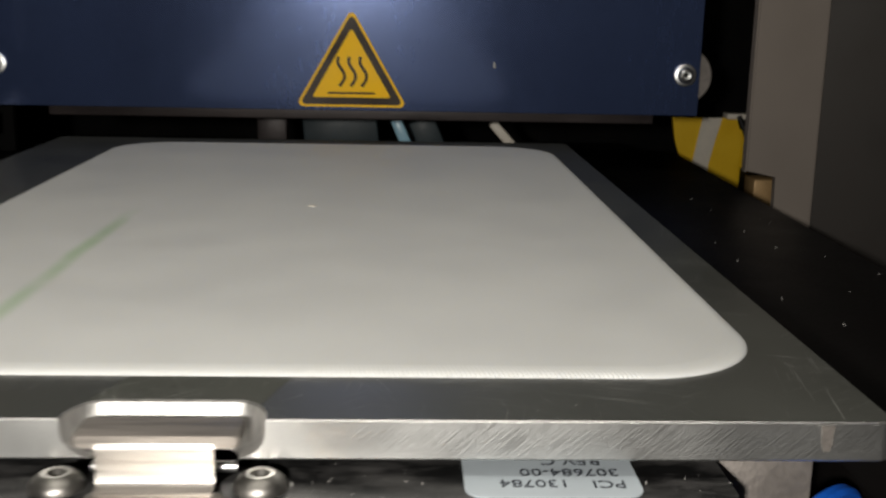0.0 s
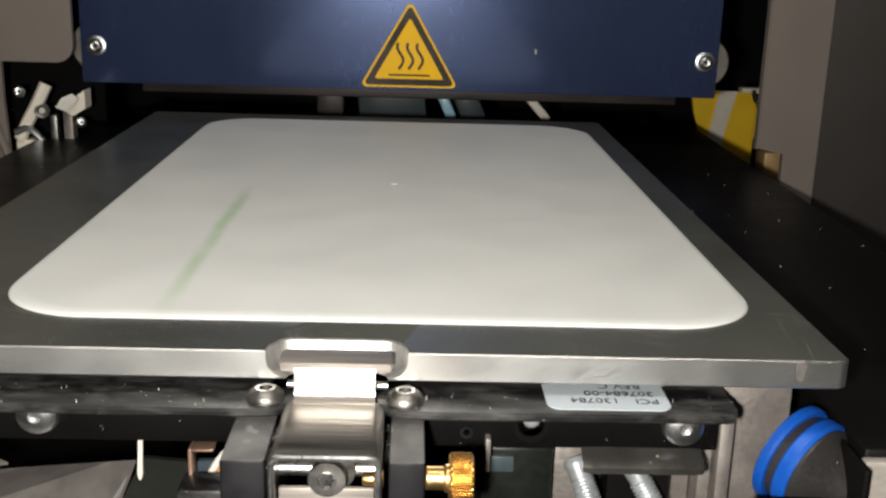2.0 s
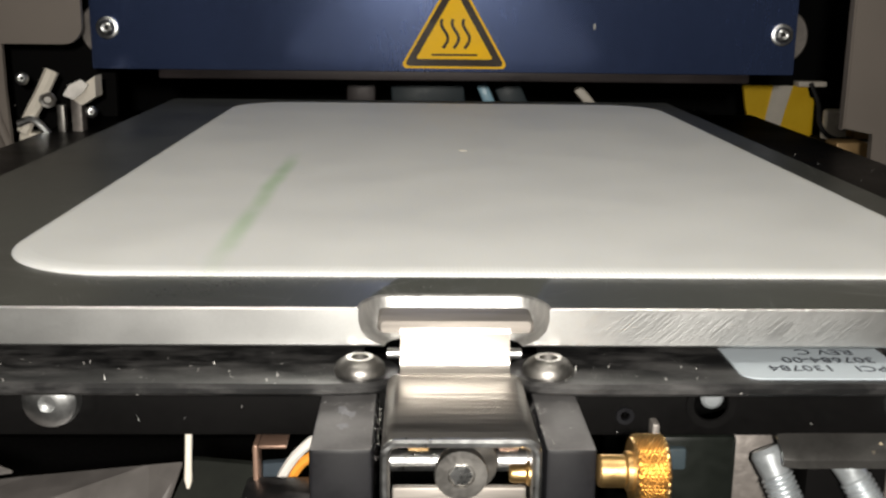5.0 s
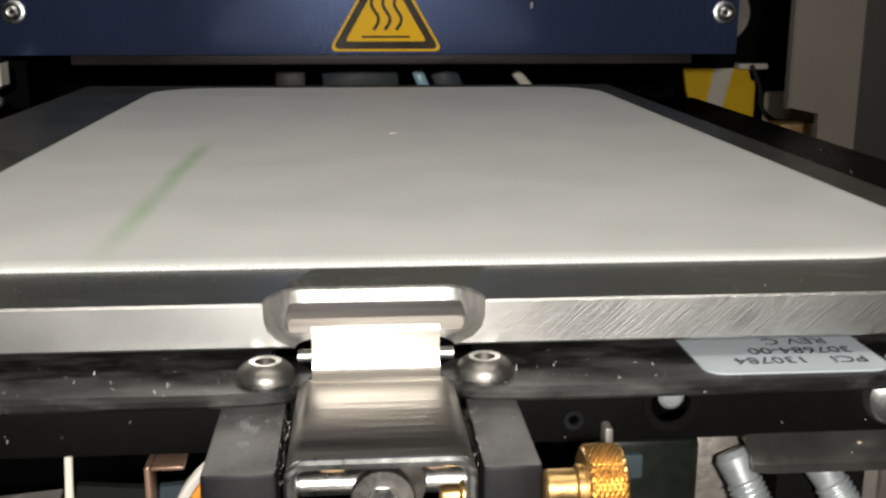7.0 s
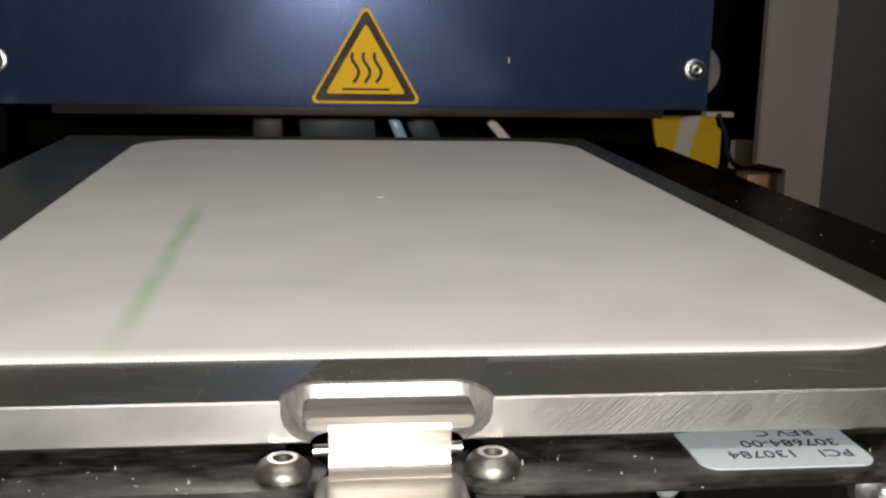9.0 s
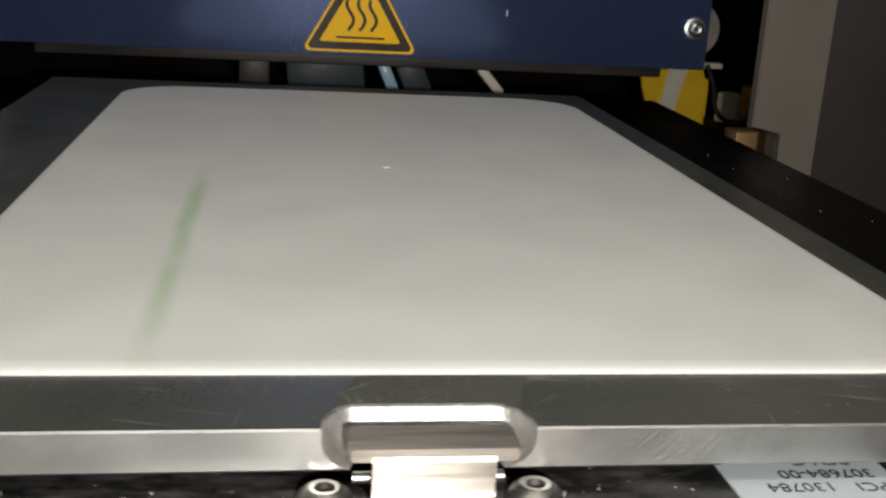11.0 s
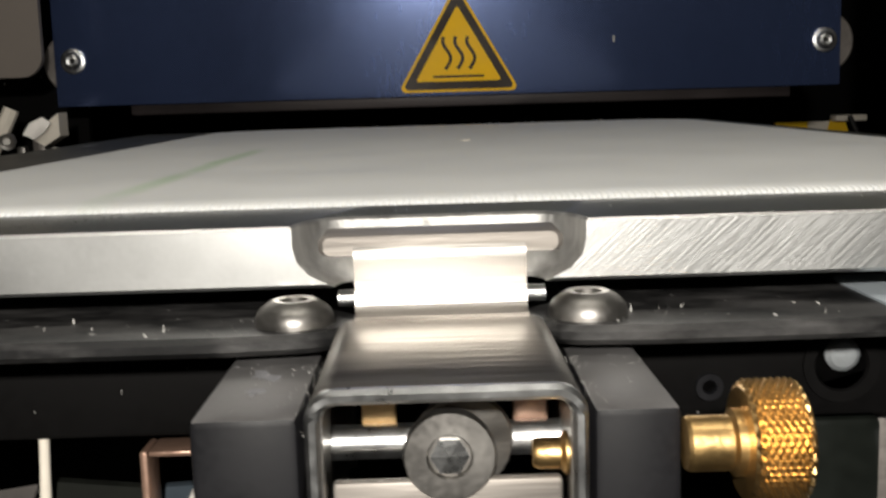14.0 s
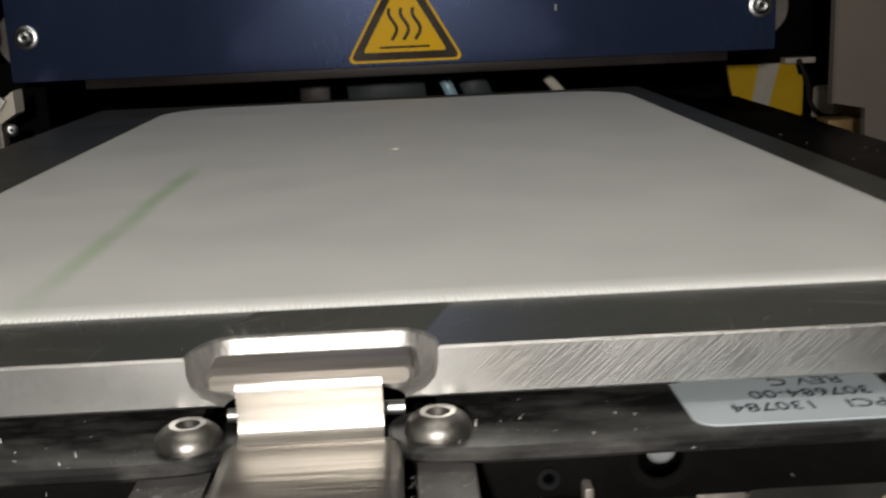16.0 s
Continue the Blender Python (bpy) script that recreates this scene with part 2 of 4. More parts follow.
BLACK_HOLE = material("socket_black", (0.01, 0.01, 0.01), 0.7, 0.0, 0.2, 200, 900, 0.05)
YELLOW = material("sign_yellow", (0.86, 0.50, 0.008), 0.55, 0.0, 0.05, 60, 600, 0.03, spec=0.25)
SIGN_BLACK = material("sign_black", (0.022, 0.012, 0.006), 0.6, 0.0, 0.1, 60, 600, 0.03)
YELLOW_PART = material("yellow_plastic", (0.98, 0.60, 0.02), 0.4, 0.0, 0.08, 60, 500, 0.05)
WHITE_PART = material("white_plastic", (0.80, 0.74, 0.64), 0.45, 0.0, 0.08, 60, 500, 0.05)
LABEL = material("label_white", (0.43, 0.48, 0.52), 0.45, 0.0, 0.06, 70, 700, 0.03)
INK = material("label_ink", (0.025, 0.03, 0.04), 0.6, 0.0, 0.1, 70, 700, 0.03)
TAN = material("tan_brass_block", (0.42, 0.27, 0.12), 0.45, 0.3, 0.15, 80, 700, 0.08)
RUBBER_BLUE = material("blue_ring_plastic", (0.005, 0.075, 0.40), 0.4, 0.0, 0.15, 120, 900, 0.1, spots=0.16, spot_color=(0.01, 0.01, 0.012), spot_scale=220)
CONE = material("black_rubber", (0.028, 0.026, 0.026), 0.4, 0.0, 0.3, 60, 900, 0.1, spots=0.12, spot_color=(0.35, 0.33, 0.3), spot_scale=500)
CASTING = material("cast_grey", (0.21, 0.19, 0.175), 0.45, 0.5, 0.3, 70, 700, 0.2)
GREEN_GREY = material("grey_green_motor", (0.0075, 0.009, 0.0075), 0.34, 0.0, 0.4, 70, 500, 0.02, spec=0.2, spots=0.06, spot_scale=350)
PAN = material("grey_steel_pan", (0.055, 0.053, 0.05), 0.4, 0.5, 0.25, 120, 1200, 0.05, spots=0.16, spot_color=(0.6, 0.5, 0.32), spot_scale=600)
FILM = material("grey_film", (0.085, 0.078, 0.074), 0.45, 0.0, 0.3, 90, 400, 0.06)
BLUEGREY = material("blue_grey_metal", (0.036, 0.050, 0.058), 0.45, 0.0, 0.2, 60, 500, 0.02, spec=0.3)
PALE_BLUE = material("pale_blue_plastic", (0.35, 0.60, 0.75), 0.3, 0.0, 0.1, 60, 500, 0.1)
WIRE_WHITE = material("wire_white", (0.65, 0.62, 0.58), 0.45, 0.0, 0.05, 60, 500, 0.02)
WIRE_ORANGE = material("wire_orange", (0.75, 0.30, 0.04), 0.45, 0.0, 0.05, 60, 500, 0.02)
COPPER = material("copper_bracket", (0.30, 0.19, 0.14), 0.4, 0.6, 0.2, 80, 700, 0.1)
ZINC = material("zinc_plating", (0.46, 0.49, 0.51), 0.36, 0.65, 0.2, 150, 1200, 0.06)
CHUTE = material("dark_chute", (0.012, 0.013, 0.011), 0.8, 0.0, 0.4, 70, 500, 0.02, spec=0.05)
CHUTE_BLUE = material("blue_grey_chute", (0.035, 0.045, 0.055), 0.75, 0.0, 0.3, 70, 500, 0.02, spec=0.05)
PALE_METAL = material("pale_end_metal", (0.34, 0.31, 0.28), 0.45, 0.3, 0.25, 60, 900, 0.06, (0.3, 1, 1), spots=0.12, spot_color=(0.6, 0.58, 0.55), spot_scale=500)
SCUFF = material("scuff_grey", (0.16, 0.16, 0.17), 0.7, 0.0, 0.3, 300, 1500, 0.2)
DUST = material("dust_grey", (0.42, 0.41, 0.39), 0.8, 0.0, 0.15, 300, 1500, 0.2)


# ---- mesh helpers ----
def part(name, bm, mat, parent=None, label="", smooth=True):
    mesh = bpy.data.meshes.new(name)
    bmesh.ops.recalc_face_normals(bm, faces=bm.faces)
    bm.to_mesh(mesh)
    bm.free()
    for m in mat if isinstance(mat, (list, tuple)) else (mat,):
        mesh.materials.append(m)
    if smooth:
        for p in mesh.polygons:
            p.use_smooth = True
        mesh.set_sharp_from_angle(angle=radians(32))
    ob = new(name, mesh)
    if parent is not None:
        ob.parent = parent
    if label:
        ob["label"] = label
    return ob


def thing(name, label, category, group="", kind="", at=(0, 0, 0)):
    ob = new(name)
    ob.empty_display_size = 0.01
    ob.location = at
    return tagged(ob, label, category, group, kind)


def box(bm, x0, x1, y0, y1, z0, z1, bevel=0.0, segments=2):
    made = bmesh.ops.create_cube(bm, size=1)["verts"]
    for v in made:
        v.co = ((x0 + x1) / 2 + v.co.x * (x1 - x0), (y0 + y1) / 2 + v.co.y * (y1 - y0), (z0 + z1) / 2 + v.co.z * (z1 - z0))
    if bevel:
        edges = list({e for v in made for e in v.link_edges})
        bmesh.ops.bevel(bm, geom=edges, offset=bevel, segments=segments, affect="EDGES", profile=0.5)
    return bm


def boxed(*a, **k):
    return box(bmesh.new(), *a, **k)


def frame_to(p, axis, spin=0.0):
    """Turns +z to the axis, at p."""
    return Matrix.Translation(p) @ Vector(axis).normalized().to_track_quat("Z", "Y").to_matrix().to_4x4() @ pose(0, 0, 0, 0, 0, spin)


def lathe(bm, profile, m, steps=32):
    """Turns (radius, height) pairs round the z axis of m."""
    rings = []
    for r, h in profile:
        if r < 1e-7:
            rings.append([bm.verts.new(m @ Vector((0, 0, h)))])
        else:
            rings.append([bm.verts.new(m @ Vector((r * math.cos(2 * math.pi * k / steps), r * math.sin(2 * math.pi * k / steps), h))) for k in range(steps)])
    for a, b in zip(rings, rings[1:]):
        for k in range(steps):
            j = (k + 1) % steps
            if len(a) == 1 and len(b) > 1:
                bm.faces.new((a[0], b[k], b[j]))
            elif len(b) == 1 and len(a) > 1:
                bm.faces.new((a[k], b[0], a[j]))
            elif len(a) > 1:
                bm.faces.new((a[k], b[k], b[j], a[j]))
    for ring in (rings[0], rings[-1]):
        if len(ring) > 1:
            bm.faces.new(ring)
    return bm


def loft(bm, layers, caps=True):
    """Joins closed outlines of equal length."""
    rows = [[bm.verts.new(p) for p in layer] for layer in layers]
    n = len(rows[0])
    for a, b in zip(rows, rows[1:]):
        for k in range(n):
            bm.faces.new((a[k], a[(k + 1) % n], b[(k + 1) % n], b[k]))
    if caps:
        bm.faces.new(rows[0])
        bm.faces.new(rows[-1])
    return bm


def rounded(x0, x1, y0, y1, r, steps=10):
    out = []
    for cx, cy, a0 in ((x1 - r, y1 - r, 0), (x0 + r, y1 - r, 90), (x0 + r, y0 + r, 180), (x1 - r, y0 + r, 270)):
        for k in range(steps + 1):
            a = radians(a0 + 90 * k / steps)
            out.append((cx + r * math.cos(a), cy + r * math.sin(a)))
    return out


def sweep(bm, points, radius, sides=8):
    """A round wire along points."""
    pts = [Vector(p) for p in points]
    rows = []
    up = Vector((0.13, 0.31, 0.94)).normalized()
    for k, p in enumerate(pts):
        d = (pts[min(k + 1, len(pts) - 1)] - pts[max(k - 1, 0)]).normalized()
        side = d.cross(up).normalized()
        over = side.cross(d)
        rows.append([bm.verts.new(p + radius * (math.cos(2 * math.pi * j / sides) * side + math.sin(2 * math.pi * j / sides) * over)) for j in range(sides)])
    for a, b in zip(rows, rows[1:]):
        for j in range(sides):
            bm.faces.new((a[j], a[(j + 1) % sides], b[(j + 1) % sides], b[j]))
    bm.faces.new(rows[0])
    bm.faces.new(rows[-1])
    return bm


def smooth_line(points, steps=8):
    """A soft curve through points."""
    p = [Vector(q) for q in points]
    p = [2 * p[0] - p[1]] + p + [2 * p[-1] - p[-2]]
    out = []
    for a, b, c, d in zip(p, p[1:], p[2:], p[3:]):
        for k in range(steps):
            t = k / steps
            out.append(0.5 * (2 * b + (c - a) * t + (2 * a - 5 * b + 4 * c - d) * t * t + (3 * b - a - 3 * c + d) * t**3))
    return out + [p[-2]]


def button_screw(name, at, axis, r, h, parent=None, mat=STEEL_SCREW, socket=0.42):
    """A round-headed screw with a hexagon socket."""
    m = frame_to(at, axis)
    top = 58
    dome = [(r, 0), (r, h * 0.12)] + [(r * math.cos(radians(a)), h * (0.12 + 0.88 * math.sin(radians(a)) / math.sin(radians(top)))) for a in (12, 24, 36, 47, top)]
    s = r * socket
    prof = dome + [(s, h * 0.97), (s, h * 0.45), (0, h * 0.42)]
    ob = part(name, lathe(bmesh.new(), prof, m, 28), mat, parent)
    bm = bmesh.new()
    lathe(bm, [(s * 0.9, h * 0.36), (s * 0.9, h * 0.44), (0, h * 0.44)], m, 6)
    part("socket", bm, BLACK_HOLE, ob, smooth=False)
    return ob


# ---- the chamber ----
def wall(name, dims, mat, label):
    ob = part(name, boxed(*dims), mat, smooth=False)
    return tagged(ob, label, name.split("_")[0], kind="structure")


wall("floor", (-0.5, 0.6, -0.35, 0.9, -0.02, 0.0), VOID, "black sheet metal floor of the machine chamber")
wall("wall_back", (-0.5, 0.6, 0.88, 0.9, 0.0, 0.6), VOID, "black rear wall of the machine chamber")
wall("wall_left", (-0.5, -0.48, -0.35, 0.88, 0.0, 0.6), DARKGREY, "dark grey side wall of the machine chamber")
wall("wall_right", (0.58, 0.6, -0.35, 0.88, 0.0, 0.6), DARKGREY, "dark grey side wall of the machine chamber")
wall("ceiling", (-0.5, 0.6, -0.35, 0.9, 0.6, 0.62), DARKGREY, "dark grey roof of the machine chamber")

# ---- build plate ----
PLATE = dict(x0=-0.1178, x1=0.1128, y0=0.0, y1=0.335, top=0.12, thick=0.0066)


def plate_outline(half, deep, inset):
    """The plate seen from above, with the pocket for the latch in its front edge."""
    x0, x1, y0, y1 = PLATE["x0"] + inset, PLATE["x1"] - inset, PLATE["y0"] + inset, PLATE["y1"] - inset
    out = [(x, y) for x, y in rounded(x0, x1, y0, y1, 0.0025, 5)]
    k = 18
    pocket = []
    steps = 9
    for j in range(steps + 1):
        a = radians(90 * j / steps)
        pocket.append((-half + 0.0055 * (1 - math.cos(a)) * half / 0.0154, y0 + deep * math.sin(a)))
    pocket += [(-x, y) for x, y in reversed(pocket)]
    return [(x - 0.0020 * y / 0.335 if x > 0.05 else x, y) for x, y in out[:k] + pocket + out[k:]]


def build_plate():
    t = thing("build_plate", "thick milled aluminium build plate with scratched grey top", "build plate")
    z1, z0 = PLATE["top"], PLATE["top"] - PLATE["thick"]
    levels = [(z0, 0.0112, 0.0044, 0.0004), (z0 + 0.0004, 0.0118, 0.0046, 0), (z0 + 0.0014, 0.0138, 0.0052, 0), (z0 + 0.0028, 0.0150, 0.0059, 0),
              (z0 + 0.0044, 0.0154, 0.0068, 0), (z1 - 0.0003, 0.0154, 0.0078, 0), (z1, 0.0156, 0.0081, 0.0003)]
    bm = bmesh.new()
    loft(bm, [[(x, y, z) for x, y in plate_outline(h, d, i)] for z, h, d, i in levels])
    bm.normal_update()
    for f in bm.faces:
        c = f.calc_center_median()
        if abs(f.normal.z) < 0.9:
            f.material_index = 1
        if abs(c.x) < 0.0156 and c.y < 0.0085 and c.y > 0.0003 and len(f.verts) == 4:
            f.material_index = 2
    part("slab", bm, [ALU_TOP, ALU_EDGE, ALU_POCKET], t)
    # a dark drip on the sawn front edge
    bm = bmesh.new()
    loft(bm, [[(0.1017 + x, y, 0.1195 - 0.0042 * s) for x, y in ((-0.0011 * w, -0.0003), (0.0011 * w, -0.0003), (0.0011 * w, 0.0002), (-0.0011 * w, 0.0002))]
              for s, w in ((0, 1), (0.3, 0.8), (0.7, 0.75), (1, 0.4))])
    part("drip_stain", bm, CASTING, t, "dull grey dried drip")
    return t


build_plate()


def wax_sheet():
    """The white layer, with rounded corners and fine ribs along its front edge."""
    t = thing("wax_sheet", "smooth white printed wax layer with green smear on the plate", "printed layer")
    base = rounded(-0.0845, 0.1016, 0.0190, 0.3165, 0.024, 12)
    out = []
    for k, (x, y) in enumerate(base):
        out.append((x, y))
        nx, ny = base[(k + 1) % len(base)]
        if abs(y - 0.0190) < 1e-5 and abs(ny - 0.0190) < 1e-5:
            for j in range(1, 340):
                f = j / 340
                out.append((x + (nx - x) * f, y + (0.00013 if j % 2 else -0.00005)))
    out = [(x - 0.0020 * (y - 0.019) / 0.3 if x > 0.05 else x, y) for x, y in out]
    cx, cy = 0.0065, 0.167
    rows = []
    for z, grow in ((0.12, 1.0), (0.12025, 0.9993), (0.1205, 0.9970), (0.12073, 0.9925), (0.12088, 0.986), (0.1210, 0.976)):
        rows.append([(cx + (x - cx) * grow, cy + (y - cy) * grow, z) for x, y in out])
    part("layer", loft(bmesh.new(), rows), WAX, t, smooth=False)
    return t


wax_sheet()
tagged(part("wax_blob", lathe(bmesh.new(), [(0.0012, 0), (0.0010, 0.0002), (0.0005, 0.0003), (0, 0.00035)], pose(0.0085, 0.168, 0.1210) @ Matrix.Diagonal((1.2, 0.8, 1, 1)), 14), WHITE_PART),
       "small raised white wax blob on the sheet", "wax blob")

# ---- print head ----
HEAD = dict(x0=-0.1585, x1=0.1745, y=0.349, z0=0.1322, z1=0.33)


def warning_sign(parent):
    cx, z0, w, y = 0.0119, 0.1339, 0.0518, HEAD["y"]

    def tri(bm, inset, r, y0, y1):
        h = w * 0.866
        pts = [Vector((-w / 2, 0)), Vector((w / 2, 0)), Vector((0, h))]
        mid = Vector((0, h / 3))
        outline = []
        s = 1 - inset / (h / 3)
        for k in range(3):
            p = mid + (pts[k] - mid) * s
            a0 = (210, 330, 90)[k]
            c = mid + (p - mid) * (1 - 2 * r / (p - mid).length)
            for j in range(7):
                a = radians(a0 - 60 + 120 * j / 6)
                outline.append((c.x + r * math.cos(a), c.y + r * math.sin(a)))
        loft(bm, [[(cx + px, yy, z0 + pz) for px, pz in outline] for yy in (y0, y1)])
        return bm

    sign = part("warning_sign", tri(bmesh.new(), 0, 0.0020, y, y - 0.0003), YELLOW, parent, "yellow triangular hot surface warning label", smooth=False)
    part("border", tri(bmesh.new(), 0.0011, 0.0016, y - 0.0002, y - 0.0005), SIGN_BLACK, sign, "black border", smooth=False)
    part("face", tri(bmesh.new(), 0.0044, 0.0008, y - 0.0004, y - 0.0007), YELLOW, sign, smooth=False)
    for k in (-1, 0, 1):
        line = [Vector((cx + k * 0.0051 + 0.0003 - 0.0016 * math.sin(f * 2 * math.pi * 0.95 + 2.7), 0, z0 + 0.0095 + 0.0135 * f)) for f in [i / 18 for i in range(19)]]
        rows = []
        for i, p in enumerate(line):
            d = (line[min(i + 1, 18)] - line[max(i - 1, 0)]).normalized()
            o = Vector((d.z, 0, -d.x)) * 0.0007
            rows.append([(p.x - o.x, y - 0.0006, p.z - o.z), (p.x + o.x, y - 0.0006, p.z + o.z), (p.x + o.x, y - 0.0009, p.z + o.z), (p.x - o.x, y - 0.0009, p.z - o.z)])
        part("heat_wave", loft(bmesh.new(), rows), SIGN_BLACK, sign, smooth=False)
    part("base_line", boxed(cx - 0.0108, cx + 0.0108, y - 0.0009, y - 0.0006, z0 + 0.0060, z0 + 0.0069), SIGN_BLACK, sign, smooth=False)


def print_head():
    t = thing("print_head", "blue anodised print head cover with silver corner screws", "print head")
    h = HEAD
    part("front_cover", boxed(h["x0"], h["x1"], h["y"], h["y"] + 0.002, h["z0"], h["z1"], bevel=0.0006), BLUE, t)
    part("housing", boxed(h["x0"] + 0.004, h["x1"] - 0.004, h["y"] + 0.0024, h["y"] + 0.09, h["z0"] + 0.004, h["z1"]), BLACK, t)
    part("bottom_lip", boxed(h["x0"] + 0.03, h["x1"] - 0.02, h["y"] + 0.003, h["y"] + 0.05, h["z0"] - 0.0045, h["z0"] + 0.0038, bevel=0.0008), DARK_LIP, t, "dark brown lower lip")
    for x in (-0.1505, 0.1675):
        w = part("washer", lathe(bmesh.new(), [(0.0052, 0), (0.0052, 0.0006), (0.0046, 0.0009), (0.002, 0.0009)], frame_to((x, h["y"], 0.1512), (0, -1, 0)), 28), CHROME, t)
        button_screw("screw", (x, h["y"] - 0.0008, 0.1512), (0, -1, 0), 0.0038, 0.0024, t, CHROME)
        s = 1 if x > 0 else -1
        part("side_disc", lathe(bmesh.new(), [(0.0128, 0), (0.0132, 0.0006), (0.0132, 0.002), (0.0125, 0.0026), (0.004, 0.0026)],
                                frame_to((x + s * 0.0005, h["y"] + 0.0056, 0.1505), (0, -1, 0)), 32), CASTING, t, "grey disc behind the cover")
    part("chip", boxed(0.0774, 0.0784, h["y"] - 0.0004, h["y"] + 0.0002, 0.1528, 0.1556, bevel=0.0002), DUST, t, "pale flake stuck to the paint")
    warning_sign(t)
    return t


print_head()
for x0, x1, mat, tilt in ((-0.046, -0.029, DARK_LIP, 0), (-0.020, 0.022, BLUEGREY, -6), (0.032, 0.0385, PALE_BLUE, -24), (0.042, 0.057, BLUEGREY, -24), (0.0900, 0.0955, WHITE_PART, -42)):
    bm = boxed(-(x1 - x0) / 2, (x1 - x0) / 2, -0.004, 0.004, -0.0095, 0.0095, bevel=0.0015)
    ob = part("rear_block", bm, mat)
    ob.matrix_world = pose((x0 + x1) / 2, 0.455, 0.1095, 0, tilt, 0)
    tagged(ob, "pale blue plastic clip under the print head" if mat is PALE_BLUE else "white plastic arm under the print head" if mat is WHITE_PART else "blue-grey metal block behind the plate", "machine block", "blocks behind the plate")
tagged(part("rear_beam", boxed(-0.16, 0.17, 0.46, 0.5, 0.0, 0.1), BLACK), "black cross beam behind the build plate", "beam")

# ---- decks, column and panels round the plate ----
tagged(part("side_deck", boxed(0.1165, 0.1915, -0.004, 0.46, 0.085, 0.1012, bevel=0.0012), DECK), "black glossy side deck with dust specks", "deck", "side decks", "structure")
tagged(part("side_deck", boxed(-0.180, -0.1275, -0.02, 0.43, 0.085, 0.104, bevel=0.0012), DECK), "black glossy side deck beside the plate", "deck", "side decks", "structure")


def column():
    t = thing("column", "grey powder-coated upright column with dark side panel", "column", kind="structure")
    # the upright is cut away at its lower inner corner
    bm = bmesh.new()
    loft(bm, [[(x, y, z) for x, z in ((0.1936, 0.1086), (0.2085, 0.1074), (0.2095, 0.0), (0.2262, 0.0), (0.2262, 0.6), (0.1936, 0.6))] for y in (0.330, 0.336)])
    bmesh.ops.bevel(bm, geom=[e for e in bm.edges if abs(e.verts[0].co.y - e.verts[1].co.y) < 1e-6 and e.verts[0].co.y < 0.331], offset=0.0008, segments=3, affect="EDGES")
    part("upright", bm, GREY, t)
    part("side_panel", boxed(0.2272, 0.579, 0.333, 0.34, 0.0, 0.6, bevel=0.001), DARKGREY, t, "dark brown-grey panel")


column()


def left_panel():
    t = thing("side_cover", "grey-beige side cover with rounded cut-out", "cover", kind="structure")
    pts = [(-0.33, 0.45), (-0.33, 0.05), (-0.185, 0.05), (-0.187, 0.075), (-0.1905, 0.10), (-0.1915, 0.125), (-0.1915, 0.1445), (-0.1640, 0.1445)]
    pts += [(-0.1640 + 0.0085 * math.sin(radians(a)), 0.1530 - 0.0085 * math.cos(radians(a))) for a in (15, 30, 45, 60, 75, 90)]
    pts += [(-0.1555, 0.45)]
    part("sheet", loft(bmesh.new(), [[(x, y, z) for x, z in pts] for y in (0.326, 0.329)]), GREY, t, smooth=False)
    line = smooth_line([(-0.196, 0.322, 0.118), (-0.1935, 0.322, 0.108), (-0.190, 0.322, 0.098), (-0.187, 0.322, 0.085), (-0.186, 0.322, 0.06)])
    part("edge_trim", sweep(bmesh.new(), line, 0.0022), GREY, t, "pale rolled edge")
    part("back_plate", boxed(-0.33, -0.162, 0.40, 0.404, 0.0, 0.45), BLACK, t)


left_panel()


